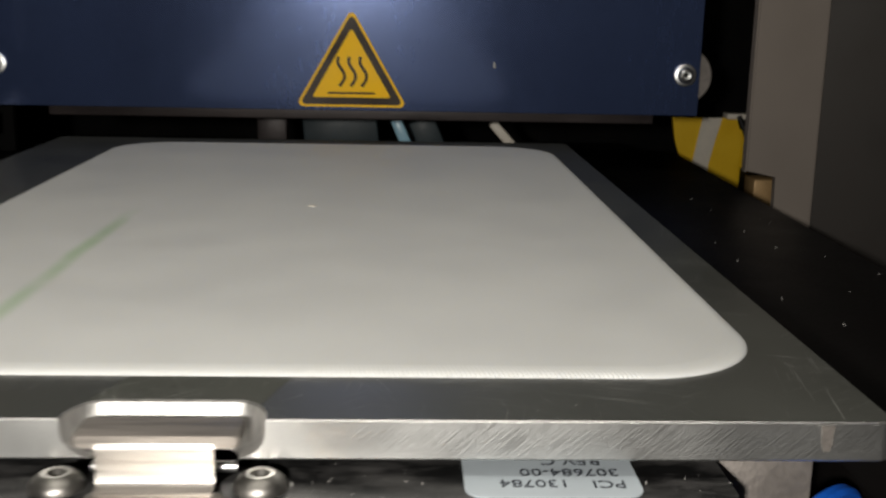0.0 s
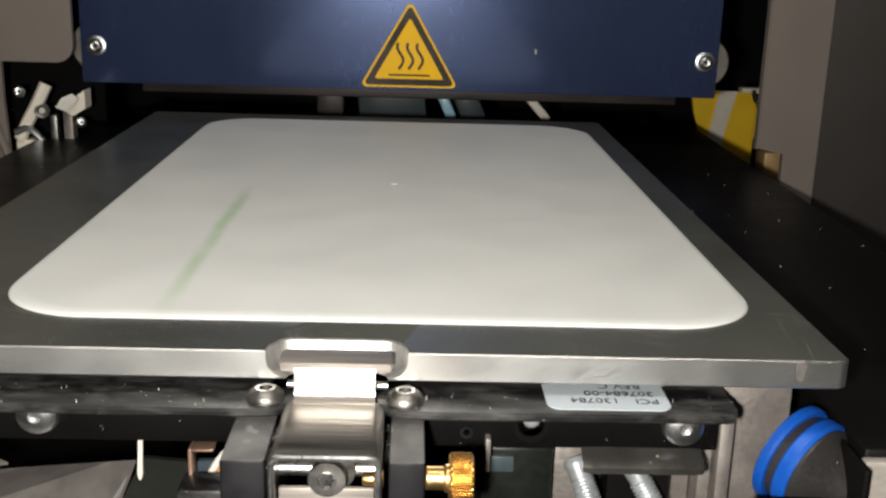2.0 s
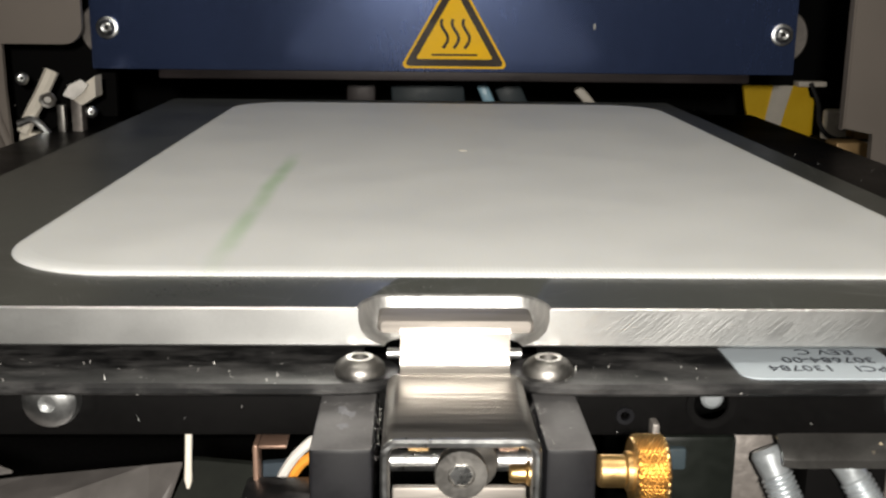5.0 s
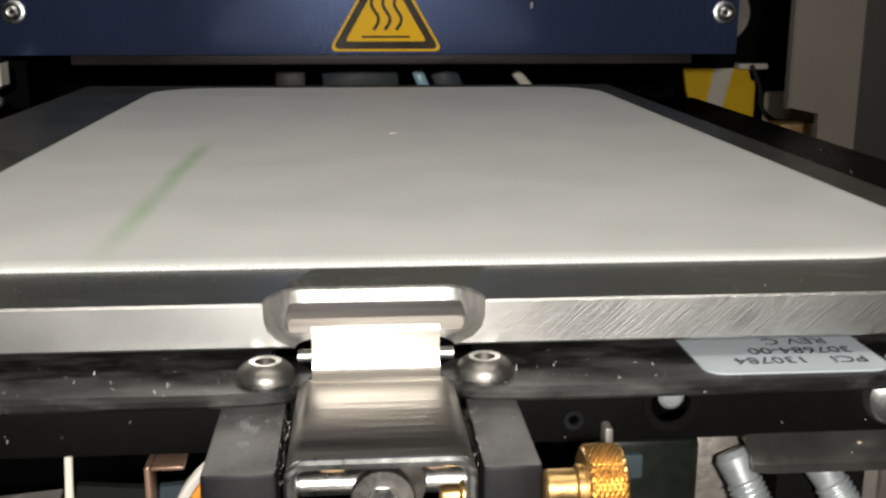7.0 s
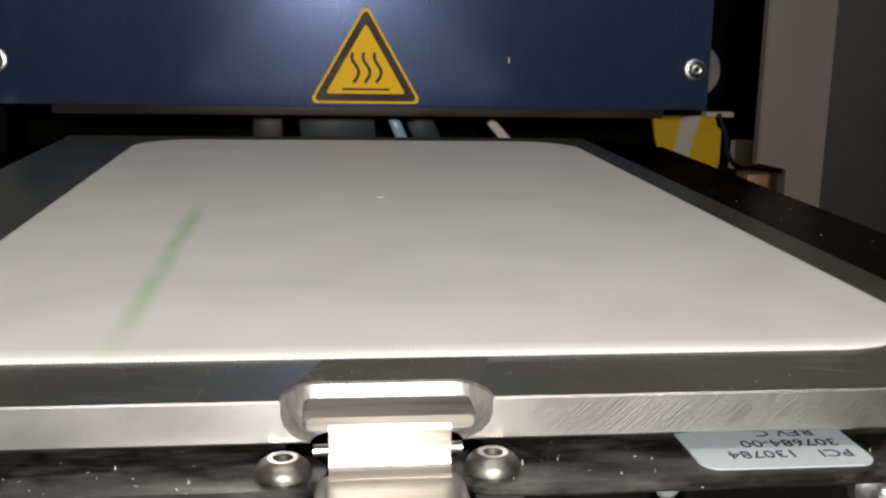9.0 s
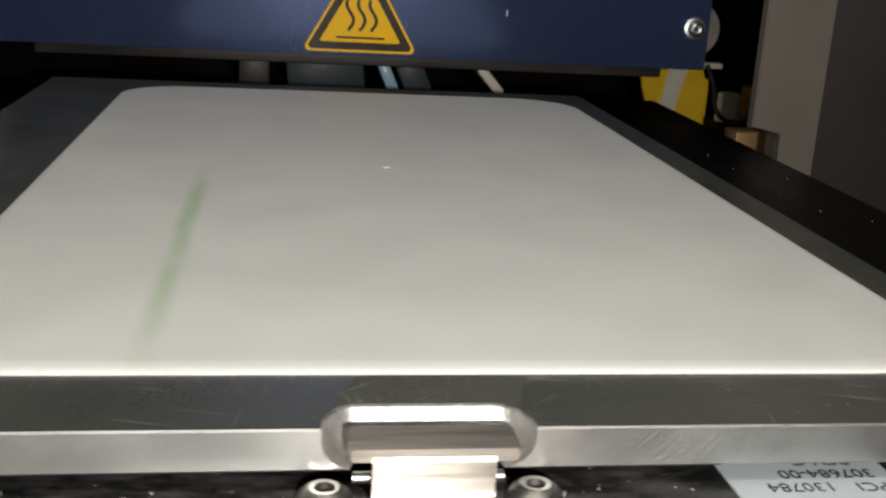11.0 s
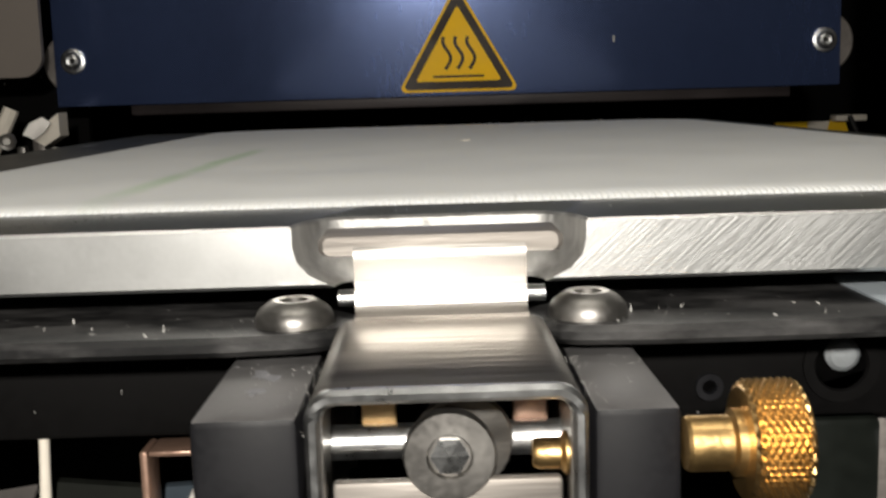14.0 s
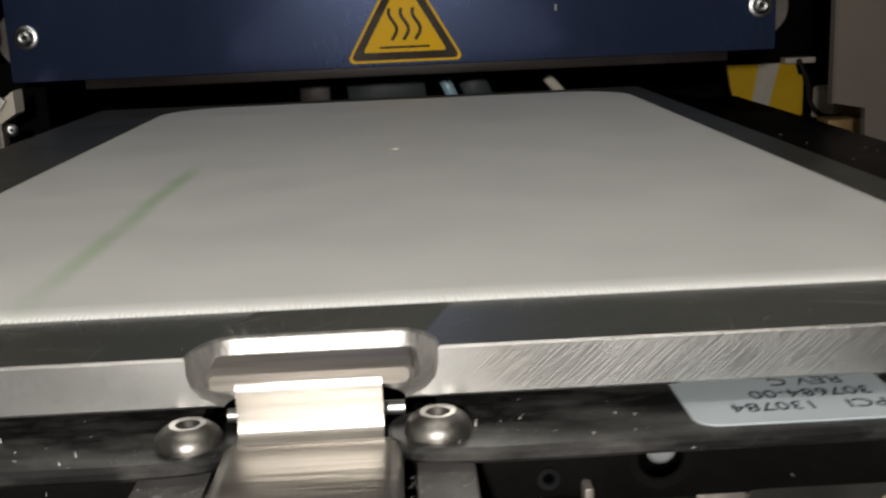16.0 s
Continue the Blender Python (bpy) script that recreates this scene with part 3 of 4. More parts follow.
def clamp():
    """Bright bent sheet parts and screws in the gap of the side cover."""
    t = thing("metal_bracket", "shiny bent metal bracket with screws in the gap", "bracket")
    part("post", boxed(-0.1665, -0.1615, 0.338, 0.346, 0.07, 0.122, bevel=0.0008), CASTING, t)
    bm = bmesh.new()
    prof = [(-0.1665, 0.1205), (-0.1555, 0.1285), (-0.1535, 0.1300), (-0.1535, 0.1205), (-0.1600, 0.1165)]
    loft(bm, [[(x, y, z) for x, z in prof] for y in (0.334, 0.345)])
    part("flap", bm, WHITE_PART, t, "pale metal flap")
    button_screw("screw", (-0.1555, 0.333, 0.1135), (0.2, -1, 0.3), 0.0028, 0.002, t, CHROME)
    button_screw("screw", (-0.186, 0.333, 0.1285), (0.2, -1, 0.3), 0.003, 0.002, t, CHROME)
    line = smooth_line([(-0.174, 0.338, 0.132), (-0.1785, 0.336, 0.122), (-0.184, 0.335, 0.112), (-0.188, 0.335, 0.104)])
    part("lever", sweep(bmesh.new(), line, 0.0032), WHITE_PART, t)
    part("foot", boxed(-0.190, -0.172, 0.334, 0.344, 0.097, 0.1035, bevel=0.001), WHITE_PART, t, "pale metal foot")
    part("hook", sweep(bmesh.new(), smooth_line([(-0.176, 0.334, 0.103), (-0.182, 0.332, 0.110), (-0.189, 0.332, 0.108)]), 0.0018), CHROME, t)
    part("flange", lathe(bmesh.new(), [(0.0030, 0), (0.0040, 0.0008), (0.0040, 0.0016), (0.0028, 0.0022), (0.0016, 0.0010), (0, 0.0010)], frame_to((-0.1760, 0.335, 0.1185), (0.5, -1, 0.4)), 8), STEEL_SCREW, t)
    bm = bmesh.new()
    ear = [(-0.1668, 0.1215), (-0.1640, 0.1262), (-0.1590, 0.1285), (-0.1560, 0.1262), (-0.1585, 0.1225), (-0.1625, 0.1195)]
    loft(bm, [[(x, y + 0.25 * (x + 0.16), z) for x, z in ear] for y in (0.3305, 0.3320)])
    part("ear", bm, STEEL_SCREW, t, "shiny bent ear", smooth=False)
    part("strut", boxed(-0.1725, -0.1690, 0.336, 0.341, 0.096, 0.1165, bevel=0.0008), STEEL_SCREW, t)
    part("base", boxed(-0.192, -0.158, 0.336, 0.36, 0.0, 0.097), BLACK, t)


clamp()


def yellow_guard():
    t = thing("yellow_guard", "bent yellow plastic guard with white stripe", "guard")
    for name, low, mid, top, mat, y in (("left_leaf", (0.2300, 0.2370), (0.2245, 0.2397), (0.2215, 0.2425), YELLOW_PART, 0.580),
                                        ("stripe", (0.2370, 0.2485), (0.2397, 0.2520), (0.2425, 0.2560), WHITE_PART, 0.579),
                                        ("right_leaf", (0.2485, 0.2695), (0.2520, 0.2715), (0.2560, 0.2665), YELLOW_PART, 0.580)):
        bm = bmesh.new()
        loft(bm, [[(low[0], yy, 0.05), (low[0], yy, 0.076), (mid[0], yy, 0.0925), (top[0], yy, 0.1085), (top[1], yy, 0.1085), (mid[1], yy, 0.0925), (low[1], yy, 0.076), (low[1], yy, 0.05)] for yy in (y, y + 0.004)])
        part(name, bm, mat, t, "white stripe" if mat is WHITE_PART else "", smooth=False)
    part("foot", boxed(0.222, 0.276, 0.578, 0.60, 0.0, 0.0502), BLACK, t)
    part("cable", sweep(bmesh.new(), smooth_line([(0.2615, 0.56, 0.112), (0.266, 0.555, 0.098), (0.266, 0.55, 0.086), (0.272, 0.545, 0.0775), (0.283, 0.54, 0.0765)]), 0.0016), BLACK_HOLE, t, "black looped cable")
    part("tab", boxed(0.2635, 0.2740, 0.584, 0.587, 0.05, 0.100, bevel=0.0005), YELLOW_PART, t)
    part("top_plate", boxed(0.2560, 0.2760, 0.568, 0.5795, 0.1087, 0.1125, bevel=0.0008), WHITE_PART, t, "small white top plate")
    return t


yellow_guard()
tagged(part("roller", lathe(bmesh.new(), [(0.0085, 0), (0.0088, 0.001), (0.0080, 0.010), (0.0080, 0.0180), (0.0065, 0.0193), (0, 0.0193)], pose(0.2780, 0.555, 0.0755), 10), WHITE_PART), "beige plastic roller on a ledge", "roller")
tagged(part("brass_block", boxed(0.2895, 0.3100, 0.548, 0.564, 0.0755, 0.0990, bevel=0.001), TAN), "tan brass block on a ledge", "block")
tagged(part("ledge", boxed(0.2680, 0.316, 0.535, 0.57, 0.0, 0.0755), BLACK), "black ledge beside the yellow guard", "ledge")
tagged(part("beige_block", boxed(0.2532, 0.2640, 0.434, 0.452, 0.0700, 0.0870, bevel=0.0008), WHITE_PART), "beige block on a ledge behind the column", "block")
tagged(part("tan_block", boxed(0.2345, 0.2529, 0.438, 0.456, 0.0700, 0.0882, bevel=0.0010), TAN), "tan brass block on a ledge behind the column", "block")
tagged(part("block_ledge", boxed(0.2200, 0.2900, 0.425, 0.460, 0.0, 0.0700, bevel=0.0008), BLACK), "black ledge carrying two small blocks", "ledge")


# ---- latch and rail in front of the plate ----
RAIL_TOP = 0.1105


def rail(side):
    """A flat black bar under the plate, with a rounded ear below the screw."""
    t = thing("support_rail", "black flat support rail with dust and rounded end", "rail", "support rails")
    far = 0.0868 if side > 0 else -0.125
    ear, r = 0.0150 * side, 0.0062
    y0, y1, z0, z1 = -0.0090, 0.03, RAIL_TOP - 0.0020, RAIL_TOP
    pts = []
    for k in range(13):
        a = radians(90 + 180 * k / 12)
        pts.append((ear + side * r * math.cos(a), -0.0030 + r * math.sin(a)))
    neck = pts[-1]
    pts += [(ear + side * 0.006, -0.0097), (far - side * 0.003, y0), (far - side * 0.001, y0 + 0.0008), (far, y0 + 0.003), (far, y1), (ear, y1)]
    bm = bmesh.new()
    loft(bm, [[(x + side * g * 0.0, y + g, z) for x, y in pts] for z, g in ((z0, 0.0006), (z0 + 0.0006, 0), (z1 - 0.0006, 0), (z1, 0.0006))])
    part("bar", bm, BLACK_GLOSS, t)
    button_screw("screw", (ear, -0.0034, RAIL_TOP), (0, 0, 1), 0.0041, 0.0025, t, socket=0.36)
    return t


rail(1)
rail(-1)


def back_strip():
    t = thing("mounting_bar", "black vertical mounting bar with several screws", "bar")
    part("bar", boxed(-0.125, 0.0855, 0.0018, 0.012, 0.0972, RAIL_TOP - 0.0021, bevel=0.0006), BLACK, t)
    for x, z in ((-0.0657, 0.1038), (0.0772, 0.1036)):
        w = part("pan_screw", lathe(bmesh.new(), [(0.0048, 0), (0.0048, 0.0006), (0.0044, 0.0018), (0.0034, 0.0026), (0.0014, 0.0029), (0.0012, 0.002), (0, 0.002)], frame_to((x, 0.0019, z), (0, -1, 0)), 26), CHROME, t, "zinc pan head screw")
    part("set_screw", lathe(bmesh.new(), [(0.0015, 0), (0.0015, 0.0007), (0.0008, 0.0007), (0.0007, 0.0001), (0, 0.0001)], frame_to((0.0288, 0.0019, 0.1010), (0, -1, 0)), 20), BLOCK, t)
    ring = part("screw_ring", lathe(bmesh.new(), [(0.0042, 0), (0.0042, 0.0005), (0.0030, 0.0005), (0.0028, 0.0001)], frame_to((0.0432, 0.0019, 0.1030), (0, -1, 0)), 24), BLACK, t)
    part("screw_tip", lathe(bmesh.new(), [(0.0019, 0), (0.0019, 0.0005), (0.0014, 0.0009), (0, 0.0010)], frame_to((0.0432, 0.0019, 0.1042), (0, -1, 0)), 18), ZINC, ring)
    return t


back_strip()


def nameplate():
    """The white label on the rail; its writing stands upside down."""
    t = thing("part_label", "white adhesive part label with upside-down black writing", "label")
    z = RAIL_TOP
    out = rounded(0.0456, 0.0726, -0.0068, 0.0135, 0.003, 6)
    part("paper", loft(bmesh.new(), [[(x, y, zz) for x, y in out] for zz in (z, z + 0.00025)]), LABEL, t, smooth=False)
    for text, x, y, size in (("PCI", 0.0704, -0.0012, 0.0029), ("130784", 0.0618, -0.0010, 0.0029), ("307684-00", 0.0700, 0.0030, 0.0029), ("REV C", 0.0678, 0.0070, 0.0029)):
        cu = bpy.data.curves.new("writing", "FONT")
        cu.body, cu.size, cu.extrude, cu.resolution_u = text, size * 1.25, 0.00004, 3
        tmp = bpy.data.objects.new("writing", cu)
        scene.collection.objects.link(tmp)
        mesh = bpy.data.meshes.new_from_object(tmp.evaluated_get(bpy.context.evaluated_depsgraph_get()))
        bpy.data.objects.remove(tmp)
        bm = bmesh.new()
        bm.from_mesh(mesh)
        bpy.data.meshes.remove(mesh)
        left = set(bm.verts)
        while left:
            stack, island = [min(left, key=lambda v: v.co.x)], set()
            while stack:
                v = stack.pop()
                if v not in island:
                    island.add(v)
                    stack += [e.other_vert(v) for e in v.link_edges]
            left -= island
            index = {v: k for k, v in enumerate(island)}
            glyph = bpy.data.meshes.new("character")
            glyph.from_pydata([v.co[:] for v in island], [], [[index[v] for v in f.verts] for f in bm.faces if f.verts[0] in island])
            glyph.materials.append(INK)
            ob = new("character", glyph)
            ob.parent = t
            ob.matrix_local = pose(x, y, z + 0.0003, 0, 0, 180)
        bm.free()
    return t


nameplate()


def latch():
    t = thing("latch", "worn brushed steel spring latch hooked into the plate", "latch")
    # the cross bar that lies in the pocket
    out = rounded(-0.0122, 0.0124, 0.1175, 0.1195, 0.0008, 5)
    bm = bmesh.new()
    loft(bm, [[(x * g, y, 0.118 + (z - 0.118) * g) for x, z in out] for y, g in ((-0.0052, 0.955), (-0.0047, 1.0), (0.0018, 1.0), (0.0022, 0.965))])
    part("hook_bar", bm, WORN_STEEL, t, "steel cross bar")
    # the strap: from the bar down, round the bend and out into the channel
    prof = smooth_line([(-0.0050, 0.1182), (-0.0053, 0.1175), (-0.0053, 0.1164), (-0.0052, 0.1150), (-0.0054, 0.1131), (-0.0060, 0.1119), (-0.0076, 0.1113)], 5)
    rows = []
    for k, p in enumerate(prof):
        d = (prof[min(k + 1, len(prof) - 1)] - prof[max(k - 1, 0)]).normalized()
        o = Vector((d.y, -d.x)) * 0.0005
        half = 0.0086
        rows.append([(-half, p.x - o.x, p.y - o.y), (half, p.x - o.x, p.y - o.y), (half, p.x + o.x, p.y + o.y), (-half, p.x + o.x, p.y + o.y)])
    part("strap", loft(bmesh.new(), rows), STEEL, t)

    def channel(half, top, r, bottom):
        outer = [(-half, bottom)] + [(-half + r - r * math.cos(radians(a)), top - r + r * math.sin(radians(a))) for a in range(0, 91, 15)]
        outer += [(-x, z) for x, z in reversed(outer)]
        return outer

    rows = []
    for y, half, top in ((-0.0060, 0.0100, 0.1109), (-0.0067, 0.0107, 0.1114), (-0.0305, 0.0108, 0.1112), (-0.0312, 0.0106, 0.1109)):
        o, i = channel(half, top, 0.0022, 0.096), channel(half - 0.0010, top - 0.0010, 0.0013, 0.096)
        rows.append([(x, y, z) for x, z in o + list(reversed(i))])
    part("channel", loft(bmesh.new(), rows), STEEL, t, "brushed steel channel with rounded edges")
    lip = [(x, -0.0314, z) for x, z in channel(0.0103, 0.1106, 0.0019, 0.0965)]
    part("front_lip", sweep(bmesh.new(), lip, 0.00068, 8), CHROME, t, "bright worn front lip")
    part("pivot_rod", lathe(bmesh.new(), [(0.0009, 0), (0.0009, 0.0218)], frame_to((-0.0108, 0.0005, 0.1122), (1, 0, 0)), 14), CHROME, t, "bright thin rod")
    part("rod", lathe(bmesh.new(), [(0.0015, 0), (0.0015, 0.0205)], frame_to((-0.0102, -0.0225, 0.1040), (1, 0, 0)), 18), CHROME, t, "bright cross rod")
    bm = bmesh.new()
    lathe(bm, [(0.0022, 0), (0.0022, 0.004), (0.0031, 0.005), (0.0036, 0.0054), (0.0038, 0.0068), (0.0036, 0.0073), (0.0019, 0.0074), (0.0017, 0.0069), (0, 0.0069)], frame_to((0.0002, -0.0215, 0.1046), (0, -1, 0)), 30)
    s = part("clamp_screw", bm, STEEL_SCREW, t)
    part("socket", lathe(bmesh.new(), [(0.0016, 0), (0.0016, 0.0003), (0, 0.0004)], frame_to((0.0002, -0.0284, 0.1046), (0, -1, 0)), 6), CHROME, s, smooth=False)
    part("screw_collar", lathe(bmesh.new(), [(0.0041, 0), (0.0043, 0.0004), (0.0043, 0.0012), (0.0040, 0.0016)], frame_to((0.0012, -0.0238, 0.1044), (0.25, -1, 0)), 28), STEEL, s)
    part("inner_plate", boxed(-0.0094, 0.0094, -0.0275, -0.0262, 0.088, 0.1022, bevel=0.0004), WORN_STEEL, t, "dull grey inner plate")
    part("shim", boxed(-0.0072, -0.0042, -0.022, -0.021, 0.1035, 0.1098, bevel=0.0003), TAN, t)
    part("shim", boxed(0.0058, 0.0088, -0.022, -0.021, 0.1050, 0.1098, bevel=0.0003), COPPER, t)
    part("bush", lathe(bmesh.new(), [(0.0011, 0), (0.0013, 0.0004), (0.0013, 0.0022), (0.0018, 0.0026), (0.0018, 0.0042)], frame_to((0.0070, -0.0268, 0.1040), (1, 0, 0)), 18), BRASS, t, "brass bush")
    return t


latch()


def block(side):
    """One of the two black cheeks beside the latch."""
    t = thing("side_block", "black anodised block beside the latch, lightly scuffed", "block", "blocks beside the latch")
    x0, x1 = (0.0121, 0.0193) if side > 0 else (-0.0210, -0.0121)
    bm = boxed(x0, x1, -0.0268, 0.0016, 0.078, 0.1076, bevel=0.0007)
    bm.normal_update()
    # upward faces take the paler colour that includes the painted reflection
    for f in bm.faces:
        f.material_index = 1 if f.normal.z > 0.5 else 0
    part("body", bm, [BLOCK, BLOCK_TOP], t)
    if side < 0:
        seed = random.Random(8)
        bm = bmesh.new()
        for k, (cx, cy, r) in enumerate(((-0.0172, -0.0125, 0.0017), (-0.0158, -0.0140, 0.0011), (-0.0166, -0.0185, 0.0012))):
            pts = [(cx + r * seed.uniform(0.3, 1.0) * math.cos(a), cy + 1.3 * r * seed.uniform(0.3, 1.0) * math.sin(a)) for a in [q * math.pi / 7 for q in range(14)]]
            loft(bm, [[(x, y, z) for x, y in pts] for z in (0.10755, 0.10767)])
        part("scuff", bm, SCUFF, t, "pale scuff marks", smooth=False)
    return t


block(1)
block(-1)


def thumb_screw():
    t = thing("thumb_screw", "knurled brass thumb screw through the black block", "thumb screw")
    m = frame_to((0.0194, -0.0268, 0.1044), (1, 0, 0))
    part("shank", lathe(bmesh.new(), [(0.0021, 0), (0.0023, 0.0003), (0.0023, 0.0036), (0.0028, 0.0039), (0.0028, 0.0048)], m, 28), BRASS, t)
    bm = bmesh.new()
    n, rows, r, w, x = 56, 17, 0.0050, 0.0048, 0.0046
    ring = [[(0.0030, x)] * n]
    for k in range(rows):
        f = k / (rows - 1)
        edge = 1 - 0.07 * max(0, abs(2 * f - 1) - 0.75) / 0.25
        ring.append([(r * edge + (0.00022 if (j + k) % 2 and 0 < k < rows - 1 else -0.0001), x + w * f) for j in range(n)])
    ring.append([(0.0032, x + w)] * n)
    rows_v = [[bm.verts.new(m @ Vector((rr * math.cos(2 * math.pi * j / n), rr * math.sin(2 * math.pi * j / n), h))) for j, (rr, h) in enumerate(row)] for row in ring]
    for k, (a, b) in enumerate(zip(rows_v, rows_v[1:])):
        for j in range(n):
            i = (j + 1) % n
            if (j + k) % 2:
                bm.faces.new((a[j], a[i], b[i]))
                bm.faces.new((a[j], b[i], b[j]))
            else:
                bm.faces.new((a[j], a[i], b[j]))
                bm.faces.new((a[i], b[i], b[j]))
    bm.faces.new(rows_v[0])
    bm.faces.new(rows_v[-1])
    part("knurled_head", bm, BRASS, t, "knurled brass head", smooth=False)
    return t


thumb_screw()

# ---- below the rail ----
def threaded_rod(a, b, r, turns):
    t = thing("threaded_rod", "bright zinc threaded rod slanting down", "rod", "threaded rods")
    a, b = Vector(a), Vector(b)
    length = (b - a).length
    prof = [(0, -0.001), (r * 0.8, -0.001), (r, 0)]
    for k in range(turns):
        h = length * (0.1 + 0.9 * k / turns)
        p = length * 0.9 / turns
        prof += [(r * 0.86, h), (r, h + 0.35 * p), (r, h + 0.6 * p)]
    prof.append((r * 0.86, length))
    part("thread", lathe(bmesh.new(), prof, frame_to(a, b - a), 22), ZINC, t)
    return t


threaded_rod((0.0538, 0.003, 0.0935), (0.0672, -0.012, 0.062), 0.0028, 40)
threaded_rod((0.0668, 0.003, 0.0930), (0.0858, -0.012, 0.060), 0.0028, 40)


def pan():
    t = thing("steel_tray", "small speckled grey steel tray below the rail", "tray")
    prof = [(0.0045, 0.0990), (-0.0006, 0.0967), (-0.0020, 0.0958), (-0.0027, 0.0948), (-0.0027, 0.0934), (-0.0017, 0.0934), (-0.0015, 0.0946), (-0.0004, 0.0957), (0.0045, 0.0980)]
    rows = [[(x, cy + (y - cy) * g, 0.0950 + (z - 0.0950) * g) for y, z in prof] for x, g, cy in ((0.0548, 0.86, 0.0), (0.0556, 0.95, 0.0), (0.0575, 1.0, 0.0), (0.0795, 1.0, 0.0), (0.0812, 0.95, 0.0), (0.0819, 0.86, 0.0))]
    part("dish", loft(bmesh.new(), rows), PAN, t)
    part("rim", boxed(0.0560, 0.0810, 0.0046, 0.0054, 0.0975, 0.0996, bevel=0.0002), CASTING, t, "thin bright rear rim")
    part("stem", boxed(0.062, 0.076, 0.0055, 0.014, 0.07, 0.0970), BLACK, t)


pan()


def motor():
    t = thing("motor_block", "dark grey-green motor housing with glossy face", "motor")
    part("housing", boxed(0.0325, 0.0490, 0.004, 0.04, 0.055, 0.0962, bevel=0.001), GREEN_GREY, t)
    part("clip", boxed(0.0330, 0.0342, -0.001, 0.0035, 0.0925, 0.1005, bevel=0.0003), CASTING, t, "grey metal tab")
    # thin paler box that stands in for the highlight on the glossy face
    part("face_highlight", boxed(0.0345, 0.0400, 0.0028, 0.0045, 0.0905, 0.0945, bevel=0.0005), BLUEGREY, t, "painted grey highlight on the motor face")
    part("rear", boxed(0.0492, 0.0600, 0.010, 0.04, 0.055, 0.0962, bevel=0.001), CASTING, t)


motor()


def casting():
    t = thing("machine_frame", "dull grey cast frame under the plate corner", "frame")
    part("web", boxed(0.0840, 0.1045, 0.010, 0.03, 0.0, 0.1128, bevel=0.001), CASTING, t)
    part("rib", boxed(0.0865, 0.0900, 0.004, 0.0098, 0.0, 0.1050, bevel=0.001), CASTING, t)
    part("foot", boxed(0.062, 0.0838, 0.015, 0.03, 0.0, 0.093, bevel=0.001), CASTING, t)


casting()


def blue_fitting():
    """A black cone with two blue rings, pointing forward and down."""
    t = thing("cable_gland", "black rubber cone with two bright blue rings", "fitting")
    m = frame_to((0.1050, 0.012, 0.0930), (0.58, -0.78, -0.22))
    part("core", lathe(bmesh.new(), [(0.0105, 0.0000), (0.0110, 0.0008), (0.0110, 0.0095), (0.0104, 0.0102), (0.0098, 0.0106), (0.0030, 0.0195), (0.0016, 0.0206), (0.0, 0.0209)], m, 40), CONE, t)
    for h, w, r in ((0.0005, 0.0026, 0.0126), (0.0052, 0.0036, 0.0120)):
        part("ring", lathe(bmesh.new(), [(0.0109, h), (r - 0.0004, h), (r, h + 0.0005), (r, h + w - 0.0008), (r - 0.0006, h + w), (0.0109, h + w)], m, 44), RUBBER_BLUE, t, "bright blue ring")
    part("cover", boxed(0.1135, 0.1152, -0.0120, 0.006, 0.080, 0.1000, bevel=0.0008), BLACK, t, "black side cover")
    return t


blue_fitting()
tagged(part("end_plate", boxed(0.1155, 0.1915, -0.0075, -0.0045, 0.0, 0.0998, bevel=0.0008), PALE_METAL), "grey metal end plate under the black deck", "end plate")
tagged(part("gland_base", boxed(0.0900, 0.135, -0.016, -0.0085, 0.0, 0.0914, bevel=0.0006), BLACK), "black base below the blue-ringed fitting", "base")


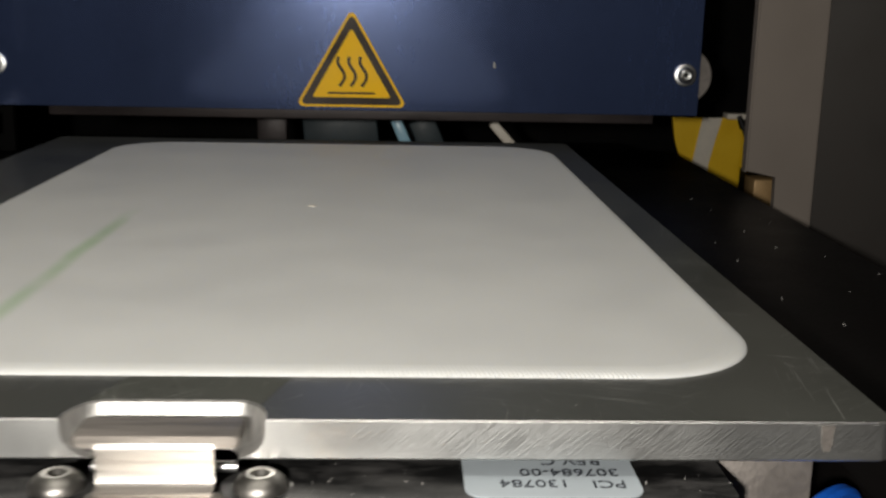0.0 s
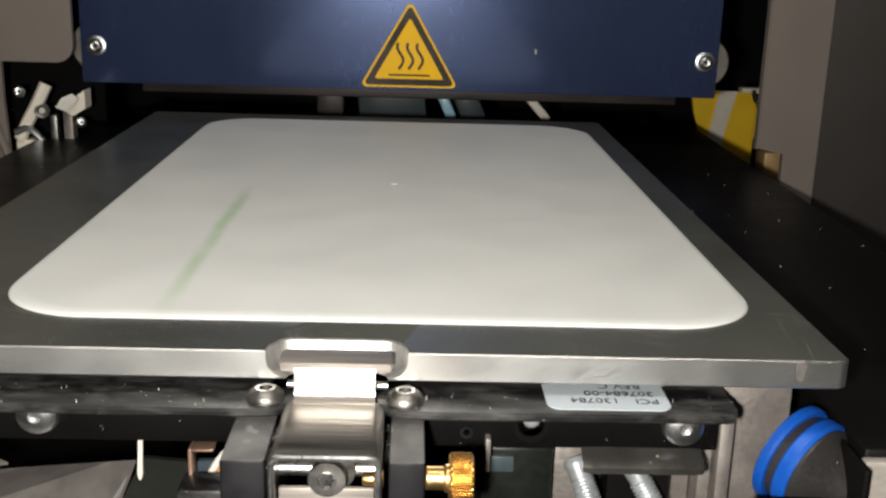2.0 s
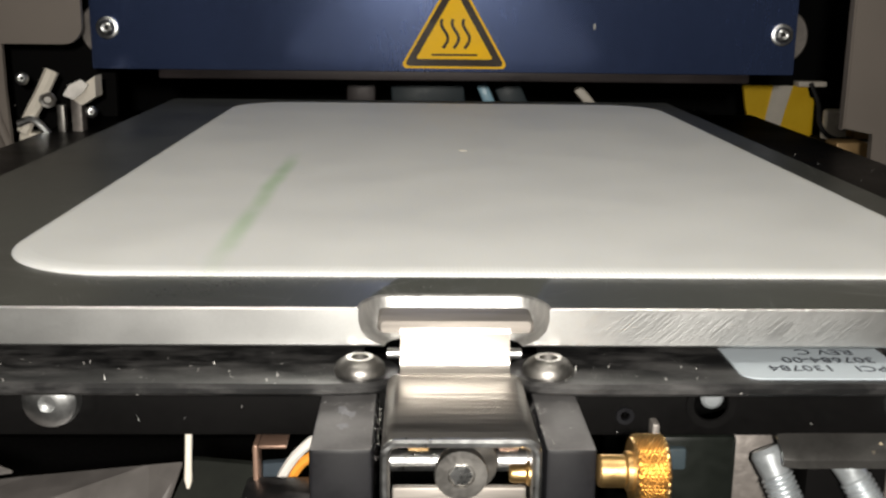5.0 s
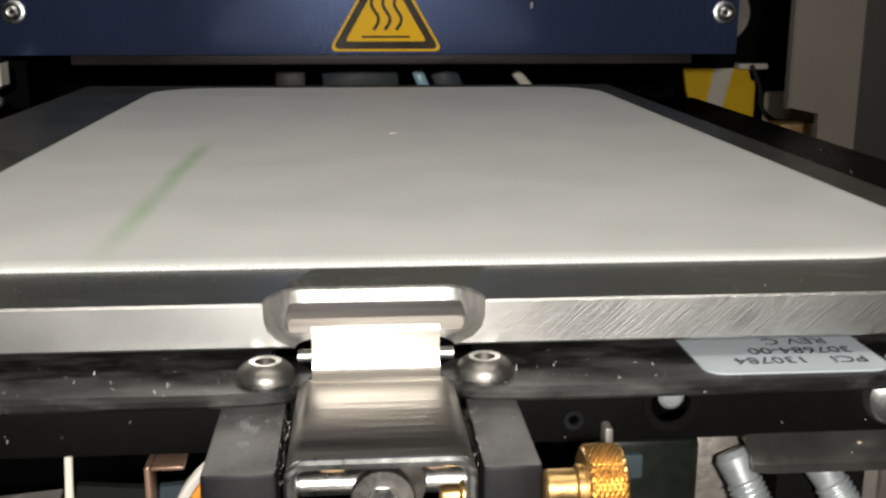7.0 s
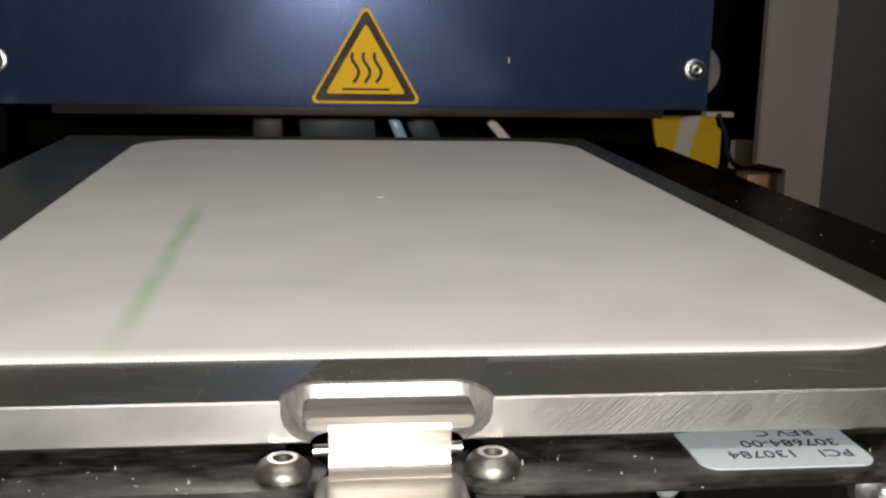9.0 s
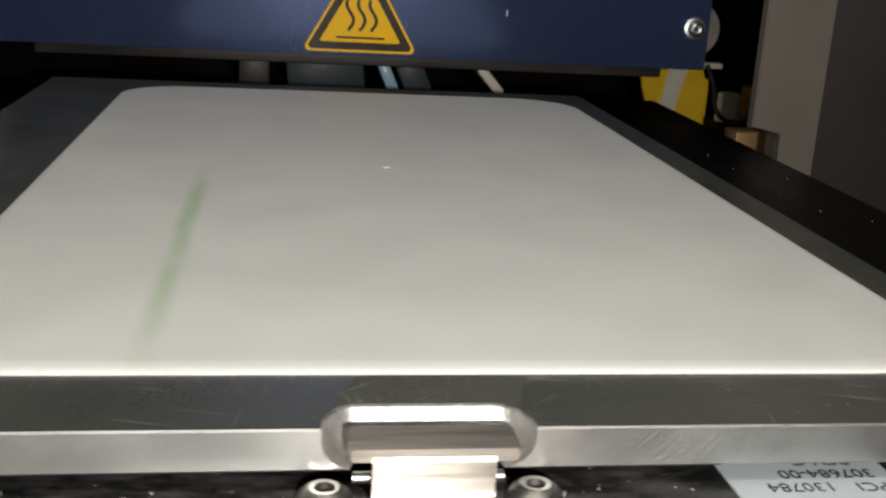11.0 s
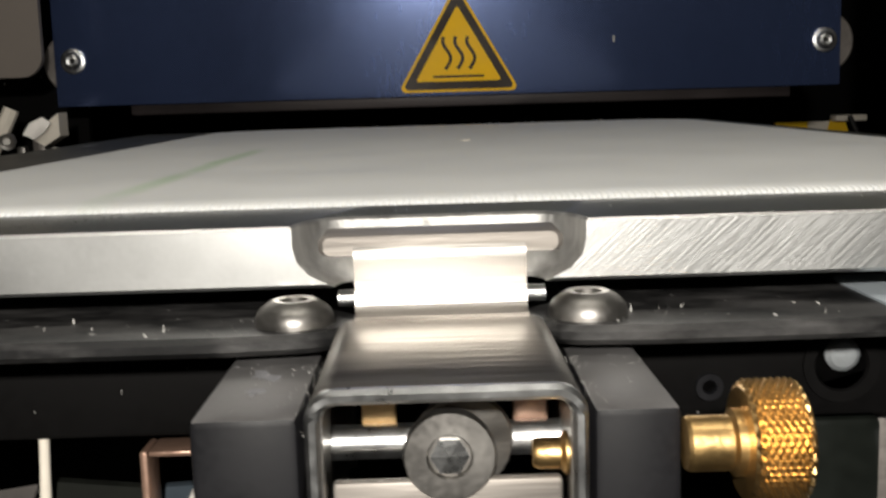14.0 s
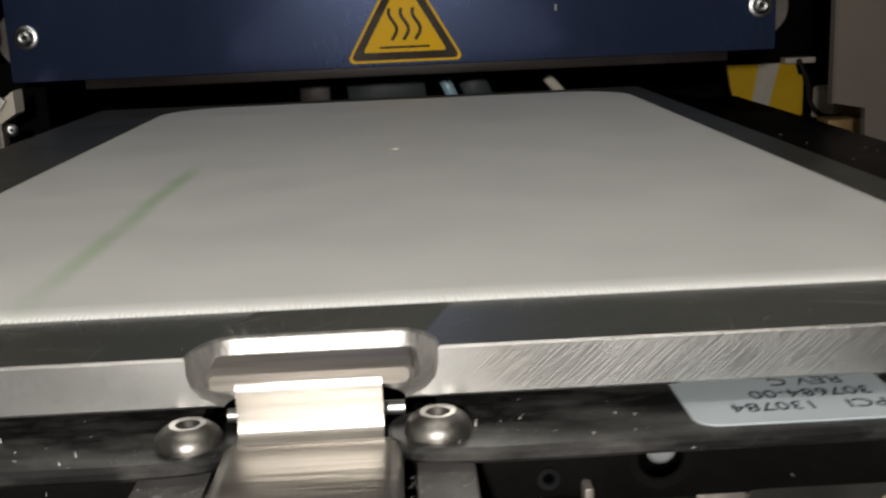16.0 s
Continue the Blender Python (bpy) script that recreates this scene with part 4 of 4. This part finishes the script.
def left_clutter():
    t = thing("film_guide", "grey crumpled film guide under the plate", "film guide")
    bm = bmesh.new()
    loft(bm, [[(-0.115, 0.012, 0.080 + d), (-0.075, 0.011, 0.0855 + d), (-0.0520, 0.006, 0.0900 + d), (-0.0455, 0.004, 0.0915 + d), (-0.0475, -0.002, 0.0850 + d), (-0.056, -0.012, 0.0760 + d), (-0.115, -0.012, 0.0735 + d)] for d in (0, -0.0006)])
    part("film", bm, FILM, t, smooth=False)
    bm = bmesh.new()
    loft(bm, [[(-0.115, 0.018, 0.0885 + d), (-0.090, 0.018, 0.0875 + d), (-0.078, 0.0135, 0.0855 + d), (-0.090, 0.0135, 0.0835 + d), (-0.115, 0.0135, 0.0815 + d)] for d in (0, -0.0006)])
    part("flap", bm, FILM, t, smooth=False)
    part("carrier", boxed(-0.12, -0.04, -0.014, 0.03, 0.0, 0.0725), BLACK, t)
    g = thing("chute", "dark green-grey slanted metal chute", "chute")
    bm = bmesh.new()
    loft(bm, [[(-0.0445, y, 0.091), (-0.0330, y + 0.002, 0.089), (-0.040, y - 0.01, 0.0726), (-0.053, y - 0.012, 0.0726)] for y in (0.006, 0.0075)])
    part("plate", bm, CHUTE, g, smooth=False)
    bm = bmesh.new()
    loft(bm, [[(-0.0330, y, 0.089), (-0.0280, y + 0.002, 0.0885), (-0.0300, y - 0.01, 0.0726), (-0.040, y - 0.010, 0.0726)] for y in (0.0085, 0.010)])
    part("side", bm, CHUTE_BLUE, g, smooth=False)
    p = tagged(part("spring_pin", lathe(bmesh.new(), [(0.0003, 0), (0.0007, 0.0015), (0.0006, 0.006), (0.0006, 0.011)], frame_to((-0.0445, 0.0030, 0.0872), (0.05, 0, 1)), 14), WHITE_PART), "thin pale beige pin", "pin")
    c = thing("copper_bracket", "small copper bracket beside the latch block", "bracket")
    part("leg", boxed(-0.0332, -0.0323, 0.001, 0.006, 0.080, 0.0958, bevel=0.0003), COPPER, c)
    part("arm", boxed(-0.0322, -0.0275, 0.001, 0.006, 0.0952, 0.0958, bevel=0.0002), COPPER, c)
    k = thing("connector", "black plug with white and orange wires", "connector")
    part("plug", boxed(-0.0345, -0.0215, -0.006, 0.003, 0.0830, 0.0895, bevel=0.0008), BLACK_GLOSS, k)
    part("wire", sweep(bmesh.new(), smooth_line([(-0.0320, 0.008, 0.080), (-0.0285, 0.0075, 0.0885), (-0.0245, 0.007, 0.0935), (-0.0215, 0.008, 0.0945)]), 0.0009), WIRE_WHITE, k, "white wire")
    part("wire", sweep(bmesh.new(), smooth_line([(-0.0300, 0.009, 0.080), (-0.0268, 0.0085, 0.0880), (-0.0230, 0.008, 0.0915), (-0.0210, 0.009, 0.0925)]), 0.0009), WIRE_ORANGE, k, "orange wire")
    part("stem", boxed(-0.031, -0.0215, -0.003, 0.002, 0.0, 0.0831), BLACK, k)


left_clutter()
tagged(part("base_block", boxed(-0.125, 0.12, -0.02, 0.10, 0.0, 0.055, bevel=0.002), BLACK), "black machine base under the latch", "base")


def crumbs():
    """Fine pale swarf and dust on rails, blocks and deck."""
    seed = random.Random(21)
    bm = bmesh.new()

    def flake(x, y, z, size, up=True):
        m = Matrix.Translation((x, y, z)) @ Euler([seed.uniform(0, 6.28) for _ in range(3)]).to_matrix().to_4x4()
        a, b, c = size * seed.uniform(0.8, 2.8), size * seed.uniform(0.25, 0.6), size * 0.25
        v = [bm.verts.new(m @ Vector(p)) for p in ((-a, -b, -c), (a, -b * 0.6, -c), (0.2 * a, b, -c), (0, 0, c))]
        for f in ((0, 1, 2), (0, 1, 3), (1, 2, 3), (2, 0, 3)):
            bm.faces.new([v[q] for q in f])

    for _ in range(80):
        x = seed.uniform(-0.12, 0.09)
        if abs(x) > 0.012:
            flake(x, seed.uniform(-0.0080, 0.001), RAIL_TOP + 0.0001, seed.choice((0.00012, 0.00016, 0.0002, 0.00035)))
    for _ in range(28):
        side = seed.choice((-1, 1))
        flake(side * seed.uniform(0.0122, 0.0190), seed.uniform(-0.0135, -0.0088), 0.1077, seed.uniform(0.00004, 0.00009))
    for _ in range(45):
        side = seed.choice((-1, 1))
        flake(side * seed.uniform(0.0119, 0.0135 if seed.random() < 0.6 else 0.019), seed.uniform(-0.0262, -0.009), 0.1077, seed.uniform(0.00005, 0.0001))
    for _ in range(150):
        side = seed.choice((-1, 1))
        flake(side * seed.uniform(0.0113, 0.0126), seed.uniform(-0.0265, -0.0085), seed.choice((0.1077, 0.1077, 0.1060)), seed.uniform(0.00004, 0.00011))
    for _ in range(110):
        side = seed.choice((-1, 1))
        flake(side * seed.uniform(0.0108, 0.024), seed.uniform(-0.0088, -0.0004), RAIL_TOP + 0.0001, seed.uniform(0.00003, 0.00009))
    for _ in range(40):
        flake(seed.uniform(-0.12, 0.085), 0.0017, seed.uniform(0.0975, 0.107), seed.uniform(0.0001, 0.00022))
    for _ in range(26):
        flake(seed.uniform(0.119, 0.188), seed.uniform(0.0, 0.3), 0.1013, seed.uniform(0.0002, 0.0005))
    for _ in range(40):
        flake(seed.uniform(-0.12, 0.11), seed.uniform(0.002, 0.017), 0.1201, seed.uniform(0.00006, 0.00012))
    tagged(part("swarf", bm, DUST, smooth=False), "fine pale swarf and dust crumbs on the rails", "dust", kind="stuff")


crumbs()
